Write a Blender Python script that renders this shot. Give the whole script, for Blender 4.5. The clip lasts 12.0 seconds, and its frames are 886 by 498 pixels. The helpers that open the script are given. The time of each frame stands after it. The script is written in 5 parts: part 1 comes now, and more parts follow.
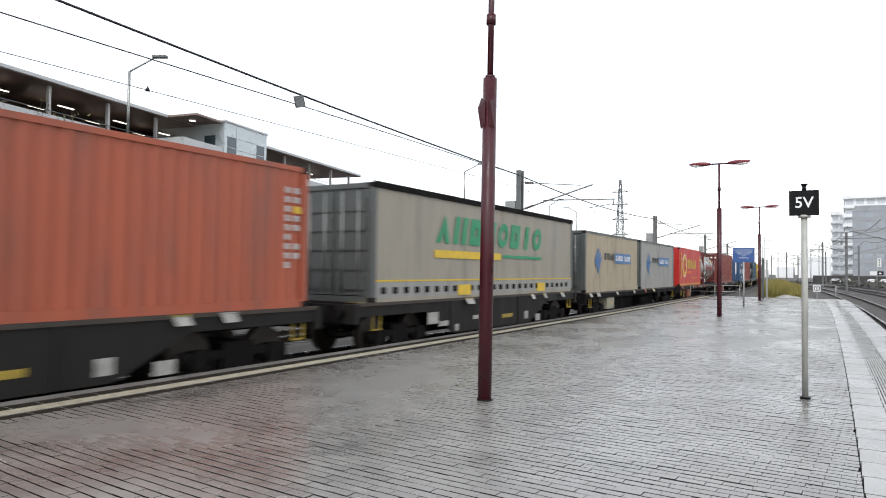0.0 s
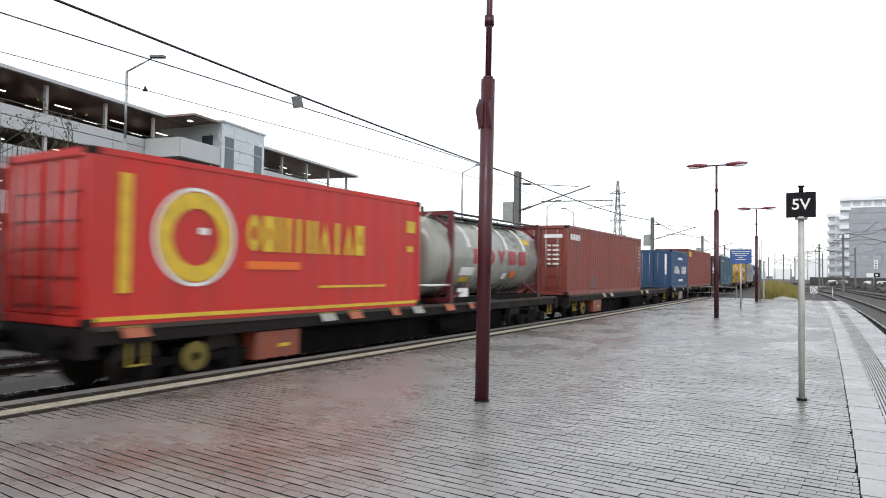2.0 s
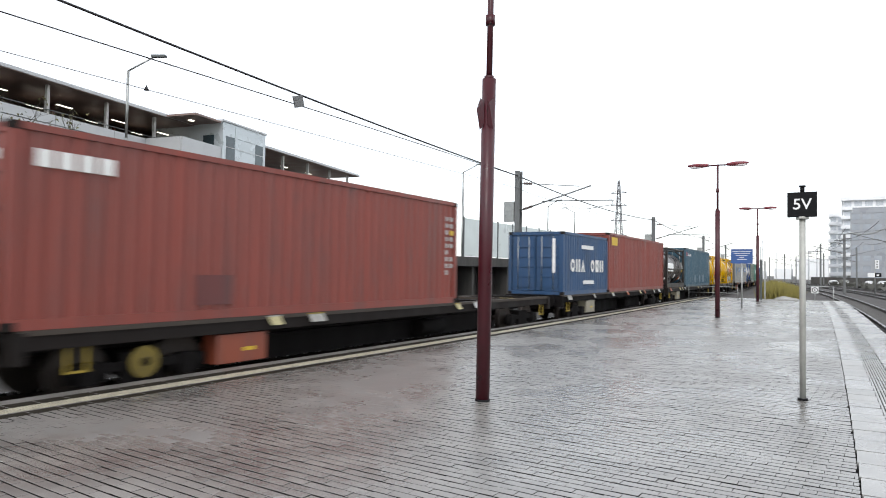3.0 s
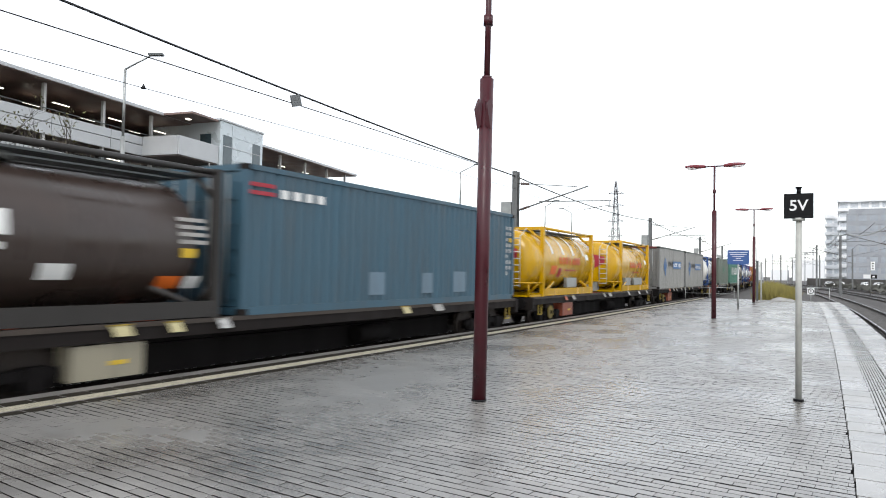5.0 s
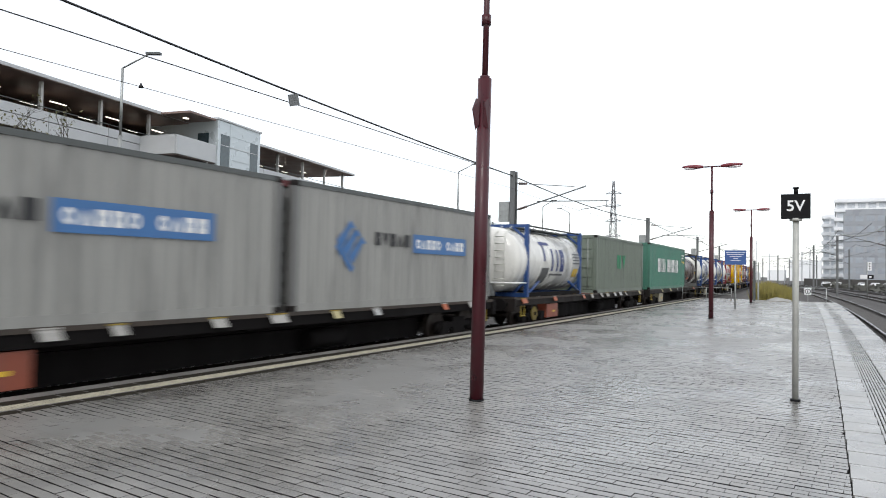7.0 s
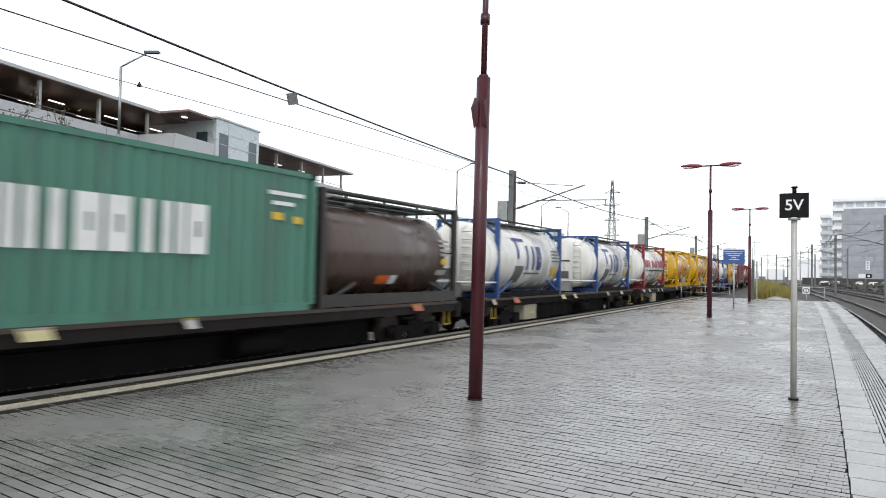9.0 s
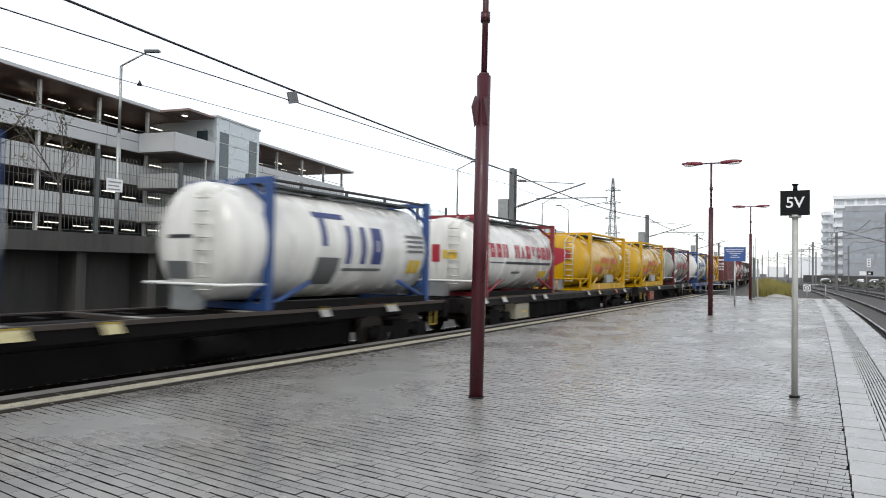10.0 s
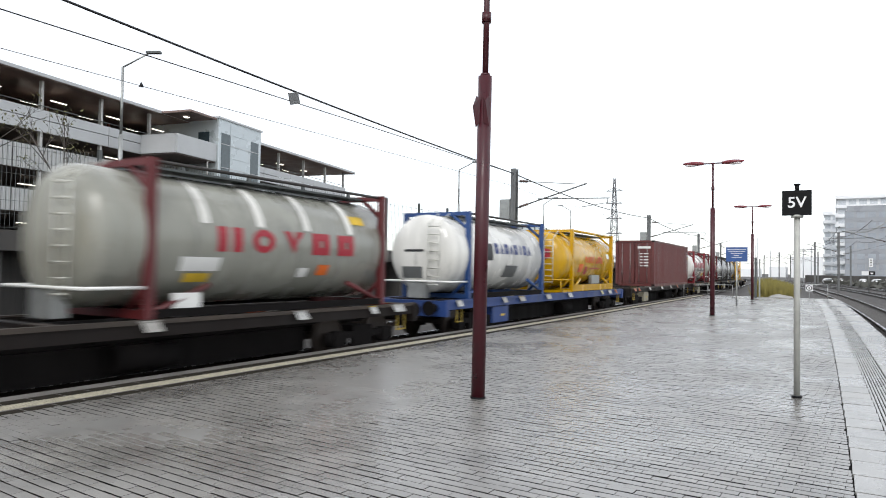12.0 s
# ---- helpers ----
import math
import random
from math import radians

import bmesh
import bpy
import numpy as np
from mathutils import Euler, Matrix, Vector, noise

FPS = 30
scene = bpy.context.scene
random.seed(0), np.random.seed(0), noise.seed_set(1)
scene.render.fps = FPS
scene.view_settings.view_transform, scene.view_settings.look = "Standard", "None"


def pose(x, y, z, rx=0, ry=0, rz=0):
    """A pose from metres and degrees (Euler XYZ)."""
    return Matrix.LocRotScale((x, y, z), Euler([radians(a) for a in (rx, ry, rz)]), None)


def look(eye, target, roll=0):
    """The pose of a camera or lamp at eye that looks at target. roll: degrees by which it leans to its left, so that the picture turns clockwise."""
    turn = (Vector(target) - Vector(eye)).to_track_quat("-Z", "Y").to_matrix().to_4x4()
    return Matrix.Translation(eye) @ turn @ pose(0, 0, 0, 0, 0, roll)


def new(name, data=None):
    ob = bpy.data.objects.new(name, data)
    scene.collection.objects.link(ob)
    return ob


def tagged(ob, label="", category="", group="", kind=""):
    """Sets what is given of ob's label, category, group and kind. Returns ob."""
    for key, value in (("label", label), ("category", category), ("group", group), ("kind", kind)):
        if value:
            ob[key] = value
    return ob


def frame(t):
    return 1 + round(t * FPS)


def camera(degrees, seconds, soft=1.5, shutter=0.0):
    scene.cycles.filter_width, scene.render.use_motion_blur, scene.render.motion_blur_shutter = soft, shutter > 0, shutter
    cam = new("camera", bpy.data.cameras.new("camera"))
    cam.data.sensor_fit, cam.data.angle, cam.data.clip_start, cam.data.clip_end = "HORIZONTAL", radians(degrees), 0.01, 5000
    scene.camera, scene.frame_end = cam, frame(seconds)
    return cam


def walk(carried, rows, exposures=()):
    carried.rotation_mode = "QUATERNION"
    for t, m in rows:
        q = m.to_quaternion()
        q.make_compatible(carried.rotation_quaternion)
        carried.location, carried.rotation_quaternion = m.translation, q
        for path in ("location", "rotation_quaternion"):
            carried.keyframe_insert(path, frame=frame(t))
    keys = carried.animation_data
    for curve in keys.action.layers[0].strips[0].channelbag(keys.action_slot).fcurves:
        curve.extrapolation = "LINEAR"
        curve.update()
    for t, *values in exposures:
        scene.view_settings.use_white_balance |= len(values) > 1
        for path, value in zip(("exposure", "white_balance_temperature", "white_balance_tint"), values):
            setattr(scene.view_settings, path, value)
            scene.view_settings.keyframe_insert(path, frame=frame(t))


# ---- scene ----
EYE = (0.0, 0.0, 1.829)
CURVE = 5.6e-4          # the main track bends gently to the left
SPEED = 21.5            # of the train, metres a second

cam = camera(67.32, 12.0, soft=1.0, shutter=0.28)


def aim(yaw, pitch, roll):
    y, p = radians(yaw), radians(pitch)
    way = Vector((-math.sin(y) * math.cos(p), math.cos(y) * math.cos(p), math.sin(p)))
    return look(EYE, Vector(EYE) + way, roll)


walk(cam, [(t, aim(*a)) for t, a in (
    (0, (31.595, 1.817, 0.687)), (0.5, (31.77, 1.834, 0.607)), (1, (31.714, 1.875, 0.689)), (1.5, (31.476, 1.827, 0.754)),
    (2, (31.387, 1.893, 0.816)), (2.5, (31.309, 1.8, 0.829)), (3, (31.465, 1.856, 0.869)), (5, (31.211, 1.851, 1.076)),
    (5.5, (31.168, 1.828, 1.126)), (6, (31.064, 1.761, 1.249)), (6.5, (30.974, 1.691, 1.248)), (7, (31.013, 1.829, 1.163)),
    (9, (30.903, 1.751, 1.171)), (9.5, (30.95, 1.733, 1.107)), (10, (30.962, 1.602, 1.045)), (10.5, (31.1, 1.609, 1.003)),
    (11, (31.092, 1.628, 1.058)), (11.5, (31.177, 1.665, 1.015)), (12, (31.095, 1.65, 0.951)))],
     exposures=((0, 0.16), (0.7, 0.16), (1.5, 0.04), (2.2, 0.1), (3, 0.2), (5.4, 0.26), (6, -0.04), (6.6, 0.0), (8, 0.08), (9, 0.06), (10.3, -0.06), (12, 0.12)))

# ---- light: an even overcast sky ----
SUN_UP, SUN_TURN = radians(42), radians(158)
world = bpy.data.worlds.new("overcast")
scene.world = world
world.use_nodes = True
wt = world.node_tree
wt.nodes.clear()
sky = wt.nodes.new("ShaderNodeTexSky")
sky.sky_type, sky.sun_disc, sky.sun_elevation, sky.sun_rotation = "NISHITA", False, SUN_UP, SUN_TURN
sky_back = wt.nodes.new("ShaderNodeBackground")
sky_back.inputs[1].default_value = 0.05
cloud = wt.nodes.new("ShaderNodeBackground")
cloud.inputs[0].default_value = (0.97, 0.985, 1.0, 1)
cloud.inputs[1].default_value = 1.0
both = wt.nodes.new("ShaderNodeAddShader")
wout = wt.nodes.new("ShaderNodeOutputWorld")
wt.links.new(sky.outputs[0], sky_back.inputs[0])
wt.links.new(sky_back.outputs[0], both.inputs[0])
wt.links.new(cloud.outputs[0], both.inputs[1])
wt.links.new(both.outputs[0], wout.inputs[0])
sun = new("sun", bpy.data.lights.new("sun", "SUN"))
sun.data.energy, sun.data.angle, sun.data.color = 1.2, radians(25), (1, 0.98, 0.95)
sun.matrix_world = look((0, 0, 60), Vector((0, 0, 60)) - Vector((math.sin(SUN_TURN) * math.cos(SUN_UP), math.cos(SUN_TURN) * math.cos(SUN_UP), math.sin(SUN_UP))))


# ---- materials ----
def mat(name, color, rough=0.6, metal=0.0, vary=0.25, scale=3.0, bump=0.0, fine=60.0, grime=None, grime_amount=0.0, streak=False, vary_rough=0.15, spec=0.5):
    """A surface with two scales of variation, optional dirt, and relief."""
    m = bpy.data.materials.new(name)
    m.use_nodes = True
    nt = m.node_tree
    b = nt.nodes["Principled BSDF"]
    b.inputs["Metallic"].default_value = metal
    b.inputs["Specular IOR Level"].default_value = spec
    tc = nt.nodes.new("ShaderNodeTexCoord")
    mp = nt.nodes.new("ShaderNodeMapping")
    if streak:
        mp.inputs["Scale"].default_value = (1, 1, 0.12)
    nt.links.new(tc.outputs["Object"], mp.inputs[0])
    n1 = nt.nodes.new("ShaderNodeTexNoise")
    n1.inputs["Scale"].default_value, n1.inputs["Detail"].default_value = scale, 6
    nt.links.new(mp.outputs[0], n1.inputs[0])
    n2 = nt.nodes.new("ShaderNodeTexNoise")
    n2.inputs["Scale"].default_value, n2.inputs["Detail"].default_value = fine, 3
    nt.links.new(tc.outputs["Object"], n2.inputs[0])
    info = nt.nodes.new("ShaderNodeObjectInfo")
    add = nt.nodes.new("ShaderNodeMath")
    add.operation = "ADD"
    nt.links.new(n1.outputs[0], add.inputs[0])
    half = nt.nodes.new("ShaderNodeMath")
    half.operation, half.inputs[1].default_value = "MULTIPLY", 0.5
    nt.links.new(n2.outputs[0], half.inputs[0])
    nt.links.new(half.outputs[0], add.inputs[1])
    rng = nt.nodes.new("ShaderNodeMapRange")
    rng.inputs["From Min"].default_value, rng.inputs["From Max"].default_value = 0.45, 1.05
    rng.inputs["To Min"].default_value, rng.inputs["To Max"].default_value = 1 - vary, 1 + vary
    nt.links.new(add.outputs[0], rng.inputs[0])
    mul = nt.nodes.new("ShaderNodeMixRGB")
    mul.blend_type, mul.inputs[0].default_value = "MULTIPLY", 1
    mul.inputs[1].default_value = (*color, 1)
    nt.links.new(rng.outputs[0], mul.inputs[2])
    last = mul.outputs[0]
    if grime:
        n3 = nt.nodes.new("ShaderNodeTexNoise")
        n3.inputs["Scale"].default_value, n3.inputs["Detail"].default_value, n3.inputs["Roughness"].default_value = scale * 1.7, 8, 0.7
        nt.links.new(mp.outputs[0], n3.inputs[0])
        r3 = nt.nodes.new("ShaderNodeMapRange")
        r3.inputs["From Min"].default_value, r3.inputs["From Max"].default_value = 0.62 - grime_amount * 0.3, 0.72
        nt.links.new(n3.outputs[0], r3.inputs[0])
        mx = nt.nodes.new("ShaderNodeMixRGB")
        mx.inputs[2].default_value = (*grime, 1)
        nt.links.new(r3.outputs[0], mx.inputs[0])
        nt.links.new(last, mx.inputs[1])
        last = mx.outputs[0]
    nt.links.new(last, b.inputs["Base Color"])
    rr = nt.nodes.new("ShaderNodeMapRange")
    rr.inputs["From Min"].default_value, rr.inputs["From Max"].default_value = 0.3, 0.7
    rr.inputs["To Min"].default_value, rr.inputs["To Max"].default_value = max(0.03, rough - vary_rough), min(1, rough + vary_rough)
    nt.links.new(n1.outputs[0], rr.inputs[0])
    nt.links.new(rr.outputs[0], b.inputs["Roughness"])
    if bump:
        bp = nt.nodes.new("ShaderNodeBump")
        bp.inputs["Strength"].default_value, bp.inputs["Distance"].default_value = bump, 0.01
        nt.links.new(n2.outputs[0], bp.inputs["Height"])
        nt.links.new(bp.outputs[0], b.inputs["Normal"])
    return m


def paver_mat(name, color, wet_scale, jitter):
    """Concrete blocks under a film of rain: broad wet areas, each block a little different."""
    m = bpy.data.materials.new(name)
    m.use_nodes = True
    nt = m.node_tree
    b = nt.nodes["Principled BSDF"]
    b.inputs["Specular IOR Level"].default_value = 1.0
    b.inputs["IOR"].default_value = 1.85
    geo = nt.nodes.new("ShaderNodeNewGeometry")
    wet = nt.nodes.new("ShaderNodeTexNoise")
    wet.inputs["Scale"].default_value, wet.inputs["Detail"].default_value = wet_scale, 4
    mp = nt.nodes.new("ShaderNodeMapping")
    mp.inputs["Scale"].default_value = (1, 0.7, 1)
    nt.links.new(geo.outputs["Position"], mp.inputs[0])
    nt.links.new(mp.outputs[0], wet.inputs[0])
    grain = nt.nodes.new("ShaderNodeTexNoise")
    grain.inputs["Scale"].default_value, grain.inputs["Detail"].default_value = 90, 4
    nt.links.new(geo.outputs["Position"], grain.inputs[0])
    isl = nt.nodes.new("ShaderNodeMapRange")
    isl.inputs["To Min"].default_value, isl.inputs["To Max"].default_value = 1 - jitter, 1 + jitter
    nt.links.new(geo.outputs["Random Per Island"], isl.inputs[0])
    gr = nt.nodes.new("ShaderNodeMapRange")
    gr.inputs["From Min"].default_value, gr.inputs["From Max"].default_value = 0.3, 0.7
    gr.inputs["To Min"].default_value, gr.inputs["To Max"].default_value = 0.75, 1.25
    nt.links.new(grain.outputs[0], gr.inputs[0])
    m1 = nt.nodes.new("ShaderNodeMath")
    m1.operation = "MULTIPLY"
    nt.links.new(isl.outputs[0], m1.inputs[0])
    nt.links.new(gr.outputs[0], m1.inputs[1])
    stain = nt.nodes.new("ShaderNodeTexNoise")
    stain.inputs["Scale"].default_value, stain.inputs["Detail"].default_value = 1.3, 6
    nt.links.new(geo.outputs["Position"], stain.inputs[0])
    sr = nt.nodes.new("ShaderNodeMapRange")
    sr.inputs["From Min"].default_value, sr.inputs["From Max"].default_value = 0.3, 0.7
    sr.inputs["To Min"].default_value, sr.inputs["To Max"].default_value = 0.72, 1.15
    nt.links.new(stain.outputs[0], sr.inputs[0])
    m2 = nt.nodes.new("ShaderNodeMath")
    m2.operation = "MULTIPLY"
    nt.links.new(m1.outputs[0], m2.inputs[0])
    nt.links.new(sr.outputs[0], m2.inputs[1])
    mul = nt.nodes.new("ShaderNodeMixRGB")
    mul.blend_type, mul.inputs[0].default_value, mul.inputs[1].default_value = "MULTIPLY", 1, (*color, 1)
    nt.links.new(m2.outputs[0], mul.inputs[2])
    nt.links.new(mul.outputs[0], b.inputs["Base Color"])
    rr = nt.nodes.new("ShaderNodeMapRange")
    rr.inputs["From Min"].default_value, rr.inputs["From Max"].default_value = 0.36, 0.62
    rr.inputs["To Min"].default_value, rr.inputs["To Max"].default_value = 0.42, 0.17
    nt.links.new(wet.outputs[0], rr.inputs[0])
    nt.links.new(rr.outputs[0], b.inputs["Roughness"])
    bp = nt.nodes.new("ShaderNodeBump")
    bp.inputs["Strength"].default_value, bp.inputs["Distance"].default_value = 0.35, 0.004
    nt.links.new(grain.outputs[0], bp.inputs["Height"])
    nt.links.new(bp.outputs[0], b.inputs["Normal"])
    return m


M_PAVER = paver_mat("wet_grey_paver", (0.19, 0.181, 0.167), 0.5, 0.1)
M_SLAB = paver_mat("wet_pale_slab", (0.29, 0.282, 0.265), 0.5, 0.08)
M_JOINT = mat("joint_dirt", (0.018, 0.017, 0.016), 0.9, vary=0.4, spec=0.1)
M_EDGE_WHITE = mat("edge_stripe_white", (0.43, 0.4, 0.31), 0.5, vary=0.3, scale=6, grime=(0.2, 0.185, 0.16), grime_amount=0.35, bump=0.3)
M_EDGE_DARK = mat("edge_band_dark", (0.02, 0.017, 0.012), 0.8, vary=0.35, scale=4, spec=0.15)
M_WATER = mat("standing_rain_water", (0.2, 0.195, 0.185), 0.33, vary=0.12, scale=1.5, vary_rough=0.05, spec=1.0)
M_COPING = mat("coping_concrete", (0.17, 0.16, 0.15), 0.45, vary=0.3, scale=2, bump=0.3)
M_BALLAST = mat("ballast", (0.055, 0.05, 0.047), 0.85, vary=0.6, scale=9, bump=1.0, fine=22)
M_GROUND = mat("dark_gravel_ground", (0.075, 0.071, 0.066), 0.9, vary=0.5, scale=0.4, bump=0.8, fine=14)
M_RAIL = mat("rail_steel", (0.03, 0.022, 0.018), 0.6, 0.3, vary=0.3)
M_RAILTOP = mat("rail_head", (0.45, 0.45, 0.46), 0.25, 1.0, vary=0.1)
M_SLEEPER = mat("concrete_sleeper", (0.09, 0.085, 0.08), 0.7, vary=0.3)
M_MAROON = mat("maroon_paint", (0.05, 0.003, 0.008), 0.4, vary=0.2, scale=4, grime=(0.05, 0.015, 0.018), grime_amount=0.1)
M_LAMPRED = mat("lamp_head_maroon", (0.17, 0.022, 0.032), 0.35, vary=0.15)
M_LUMGLASS = mat("lamp_bowl", (0.75, 0.7, 0.7), 0.15, vary=0.05)
M_GALV = mat("galvanised_steel", (0.36, 0.37, 0.36), 0.42, 0.7, vary=0.25, scale=5)
M_POLEGREY = mat("sign_pole_grey", (0.4, 0.4, 0.37), 0.5, 0.2, vary=0.2, scale=6)
M_BLACK = mat("sign_black", (0.008, 0.008, 0.009), 0.5, vary=0.1, spec=0.15)
M_WHITE = mat("sign_white", (0.78, 0.78, 0.78), 0.5, vary=0.05)
M_BLUESIGN = mat("sign_blue", (0.03, 0.085, 0.26), 0.4, vary=0.1)
M_MAST = mat("mast_steel", (0.15, 0.155, 0.155), 0.55, 0.3, vary=0.25)
M_WIRE = mat("wire", (0.03, 0.03, 0.032), 0.5, 0.4, vary=0.1)
M_INSUL = mat("insulator_brown", (0.1, 0.06, 0.05), 0.3, vary=0.1)
M_WALL = mat("retaining_concrete", (0.06, 0.056, 0.052), 0.75, vary=0.4, scale=0.8, grime=(0.03, 0.03, 0.028), grime_amount=0.5, streak=True, bump=0.5)
M_FENCE = mat("fence_steel", (0.10, 0.11, 0.11), 0.5, 0.4, vary=0.2)
M_CLAD = mat("garage_cladding", (0.5, 0.51, 0.515), 0.45, 0.2, vary=0.1, scale=0.7)
M_MESH = mat("garage_mesh_panel", (0.45, 0.45, 0.44), 0.5, 0.4, vary=0.2, scale=2)
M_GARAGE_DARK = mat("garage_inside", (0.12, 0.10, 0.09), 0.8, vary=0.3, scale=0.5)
M_ROOF = mat("garage_roof", (0.21, 0.145, 0.125), 0.5, 0.1, vary=0.2, scale=0.5)
M_COLUMN = mat("garage_column", (0.5, 0.49, 0.47), 0.5, vary=0.15)
M_REDTRIM = mat("garage_red_trim", (0.25, 0.06, 0.045), 0.5, vary=0.3)
M_TOWERCLAD = mat("tower_panel", (0.56, 0.61, 0.63), 0.35, 0.2, vary=0.08, scale=0.6)
M_GLASS_DARK = mat("window_glass_dark", (0.05, 0.075, 0.085), 0.06, vary=0.2, spec=0.8)
D_TEXT = mat("notice_grey", (0.25, 0.25, 0.25), 0.6, vary=0.1)
M_FROST = mat("frosted_glass", (0.62, 0.68, 0.67), 0.35, vary=0.12, scale=0.5)
# distant walls and windows: own colours, lightened to include the haze
M_TOWERWHITE = mat("apartment_white_hazed", (0.84, 0.85, 0.86), 0.6, vary=0.06, scale=0.2)
M_TOWERGREY = mat("office_grey_hazed", (0.31, 0.325, 0.35), 0.35, vary=0.15, scale=0.2)
M_TOWERGLASS = mat("far_window_hazed", (0.6, 0.63, 0.66), 0.2, vary=0.2)
M_OFFGLASS = mat("office_glass_hazed", (0.33, 0.36, 0.40), 0.15, vary=0.25, scale=0.3)
# aerial haze painted into the base colour of far masts and skyline
M_HAZEMAST = mat("mast_haze_tinted", (0.5, 0.51, 0.53), 0.8, vary=0.1)
M_HAZE = mat("far_city_haze_tinted", (0.82, 0.83, 0.84), 0.9, vary=0.1, scale=0.02)
M_GRASS = mat("dry_yellow_grass", (0.25, 0.215, 0.06), 0.8, vary=0.45, scale=2)
M_BARK = mat("bare_bark", (0.06, 0.05, 0.042), 0.9, vary=0.3, scale=8)
M_TWIG = mat("late_leaves", (0.12, 0.115, 0.045), 0.8, vary=0.4)
M_BUSH = mat("dark_scrub", (0.075, 0.075, 0.065), 0.9, vary=0.5, scale=0.6)


def lamp_glow(name, color, strength):
    m = bpy.data.materials.new(name)
    m.use_nodes = True
    b = m.node_tree.nodes["Principled BSDF"]
    b.inputs["Base Color"].default_value = (*color, 1)
    b.inputs["Emission Color"].default_value = (*color, 1)
    b.inputs["Emission Strength"].default_value = strength
    return m


M_TUBE = lamp_glow("fluorescent_tube", (1.0, 0.93, 0.8), 2.5)


# ---- mesh helpers ----
def box(bm, x0, x1, y0, y1, z0, z1):
    v = [bm.verts.new((x, y, z)) for z in (z0, z1) for y in (y0, y1) for x in (x0, x1)]
    for f in ((0, 2, 3, 1), (4, 5, 7, 6), (0, 1, 5, 4), (2, 6, 7, 3), (0, 4, 6, 2), (1, 3, 7, 5)):
        bm.faces.new([v[i] for i in f])


def tube(bm, p, q, r, r2=None, n=10, caps=True):
    p, q = Vector(p), Vector(q)
    r2 = r if r2 is None else r2
    d = (q - p).normalized()
    a = d.orthogonal().normalized()
    c = d.cross(a)
    ra, rb = [], []
    for i in range(n):
        w = a * math.cos(2 * math.pi * i / n) + c * math.sin(2 * math.pi * i / n)
        ra.append(bm.verts.new(p + w * r))
        rb.append(bm.verts.new(q + w * r2))
    for i in range(n):
        f = bm.faces.new((ra[i], ra[(i + 1) % n], rb[(i + 1) % n], rb[i]))
        f.smooth = True
    if caps:
        bm.faces.new(ra[::-1])
        bm.faces.new(rb)


def lathe_y(bm, profile, cx, cz, n=40):
    """Turn (y, radius) pairs about a line along y."""
    rings = []
    for y, r in profile:
        rings.append([bm.verts.new((cx + r * math.sin(2 * math.pi * i / n), y, cz + r * math.cos(2 * math.pi * i / n))) for i in range(n)] if r > 1e-4 else [bm.verts.new((cx, y, cz))])
    for a, b in zip(rings, rings[1:]):
        for i in range(n):
            if len(a) == 1:
                f = bm.faces.new((a[0], b[i], b[(i + 1) % n]))
            elif len(b) == 1:
                f = bm.faces.new((a[i], b[0], a[(i + 1) % n]))
            else:
                f = bm.faces.new((a[i], b[i], b[(i + 1) % n], a[(i + 1) % n]))
            f.smooth = True


def mesh_of(bm, name, material):
    bmesh.ops.recalc_face_normals(bm, faces=bm.faces)
    me = bpy.data.meshes.new(name)
    bm.to_mesh(me)
    bm.free()
    me.materials.append(material)
    return me


def part(name, bm, material, parent, label=""):
    ob = new(name, mesh_of(bm, name, material))
    ob.parent = parent
    if label:
        ob["label"] = label
    return ob


def single(name, bm, material, label, category="", kind="", group="", at=None):
    ob = new(name, mesh_of(bm, name, material))
    if at is not None:
        ob.matrix_basis = at
    return tagged(ob, label, category, group, kind)


def thing(name, label, category, at=None, group="", kind=""):
    ob = new(name)
    ob.empty_display_size = 0.3
    if at is not None:
        ob.matrix_basis = at
    return tagged(ob, label, category, group, kind)


def boxes(*rows):
    bm = bmesh.new()
    for r in rows:
        box(bm, *r)
    return bm


def tubes(*rows, n=10):
    bm = bmesh.new()
    for r in rows:
        tube(bm, *r[:4], n=n)
    return bm


def bend(x0, y, k=CURVE):
    """Where a line that starts at x0 has got to after y metres; k is its curvature, or its slant and curvature."""
    slant, curve = k if isinstance(k, tuple) else (0.0, k)
    y = max(y, 0.0)
    return x0 - slant * y - curve / 2 * y * y


def turn_of(y, k=CURVE):
    slant, curve = k if isinstance(k, tuple) else (0.0, k)
    return math.degrees(math.atan(slant + curve * max(y, 0.0)))


def ribbon(bm, xa, xb, z0, z1, y0, y1, ka=CURVE, kb=CURVE, step=2.0):
    """A long solid strip that follows the bend of the tracks."""
    n = max(1, round((y1 - y0) / step))
    rows = []
    for i in range(n + 1):
        y = y0 + (y1 - y0) * i / n
        a, b = bend(xa, y, ka), bend(xb, y, kb)
        rows.append([bm.verts.new(p) for p in ((a, y, z0), (b, y, z0), (b, y, z1), (a, y, z1))])
    for p, q in zip(rows, rows[1:]):
        for i in range(4):
            bm.faces.new((p[i], p[(i + 1) % 4], q[(i + 1) % 4], q[i]))
    bm.faces.new(rows[0][::-1])
    bm.faces.new(rows[-1])


# ---- ground, tracks, platform ----
RAIL = -0.26
END = 58.0
KR = (0.016, 0.00068)   # the far side of the platform narrows along another bend
K4 = (0.010, 0.00094)   # and the tracks beyond it
bm = bmesh.new()
box(bm, -2500, 2500, -1500, 3500, -1.6, -0.62)
single("ground", bm, M_GROUND, "dark gravel ground of the railway yard", "ground", "structure")


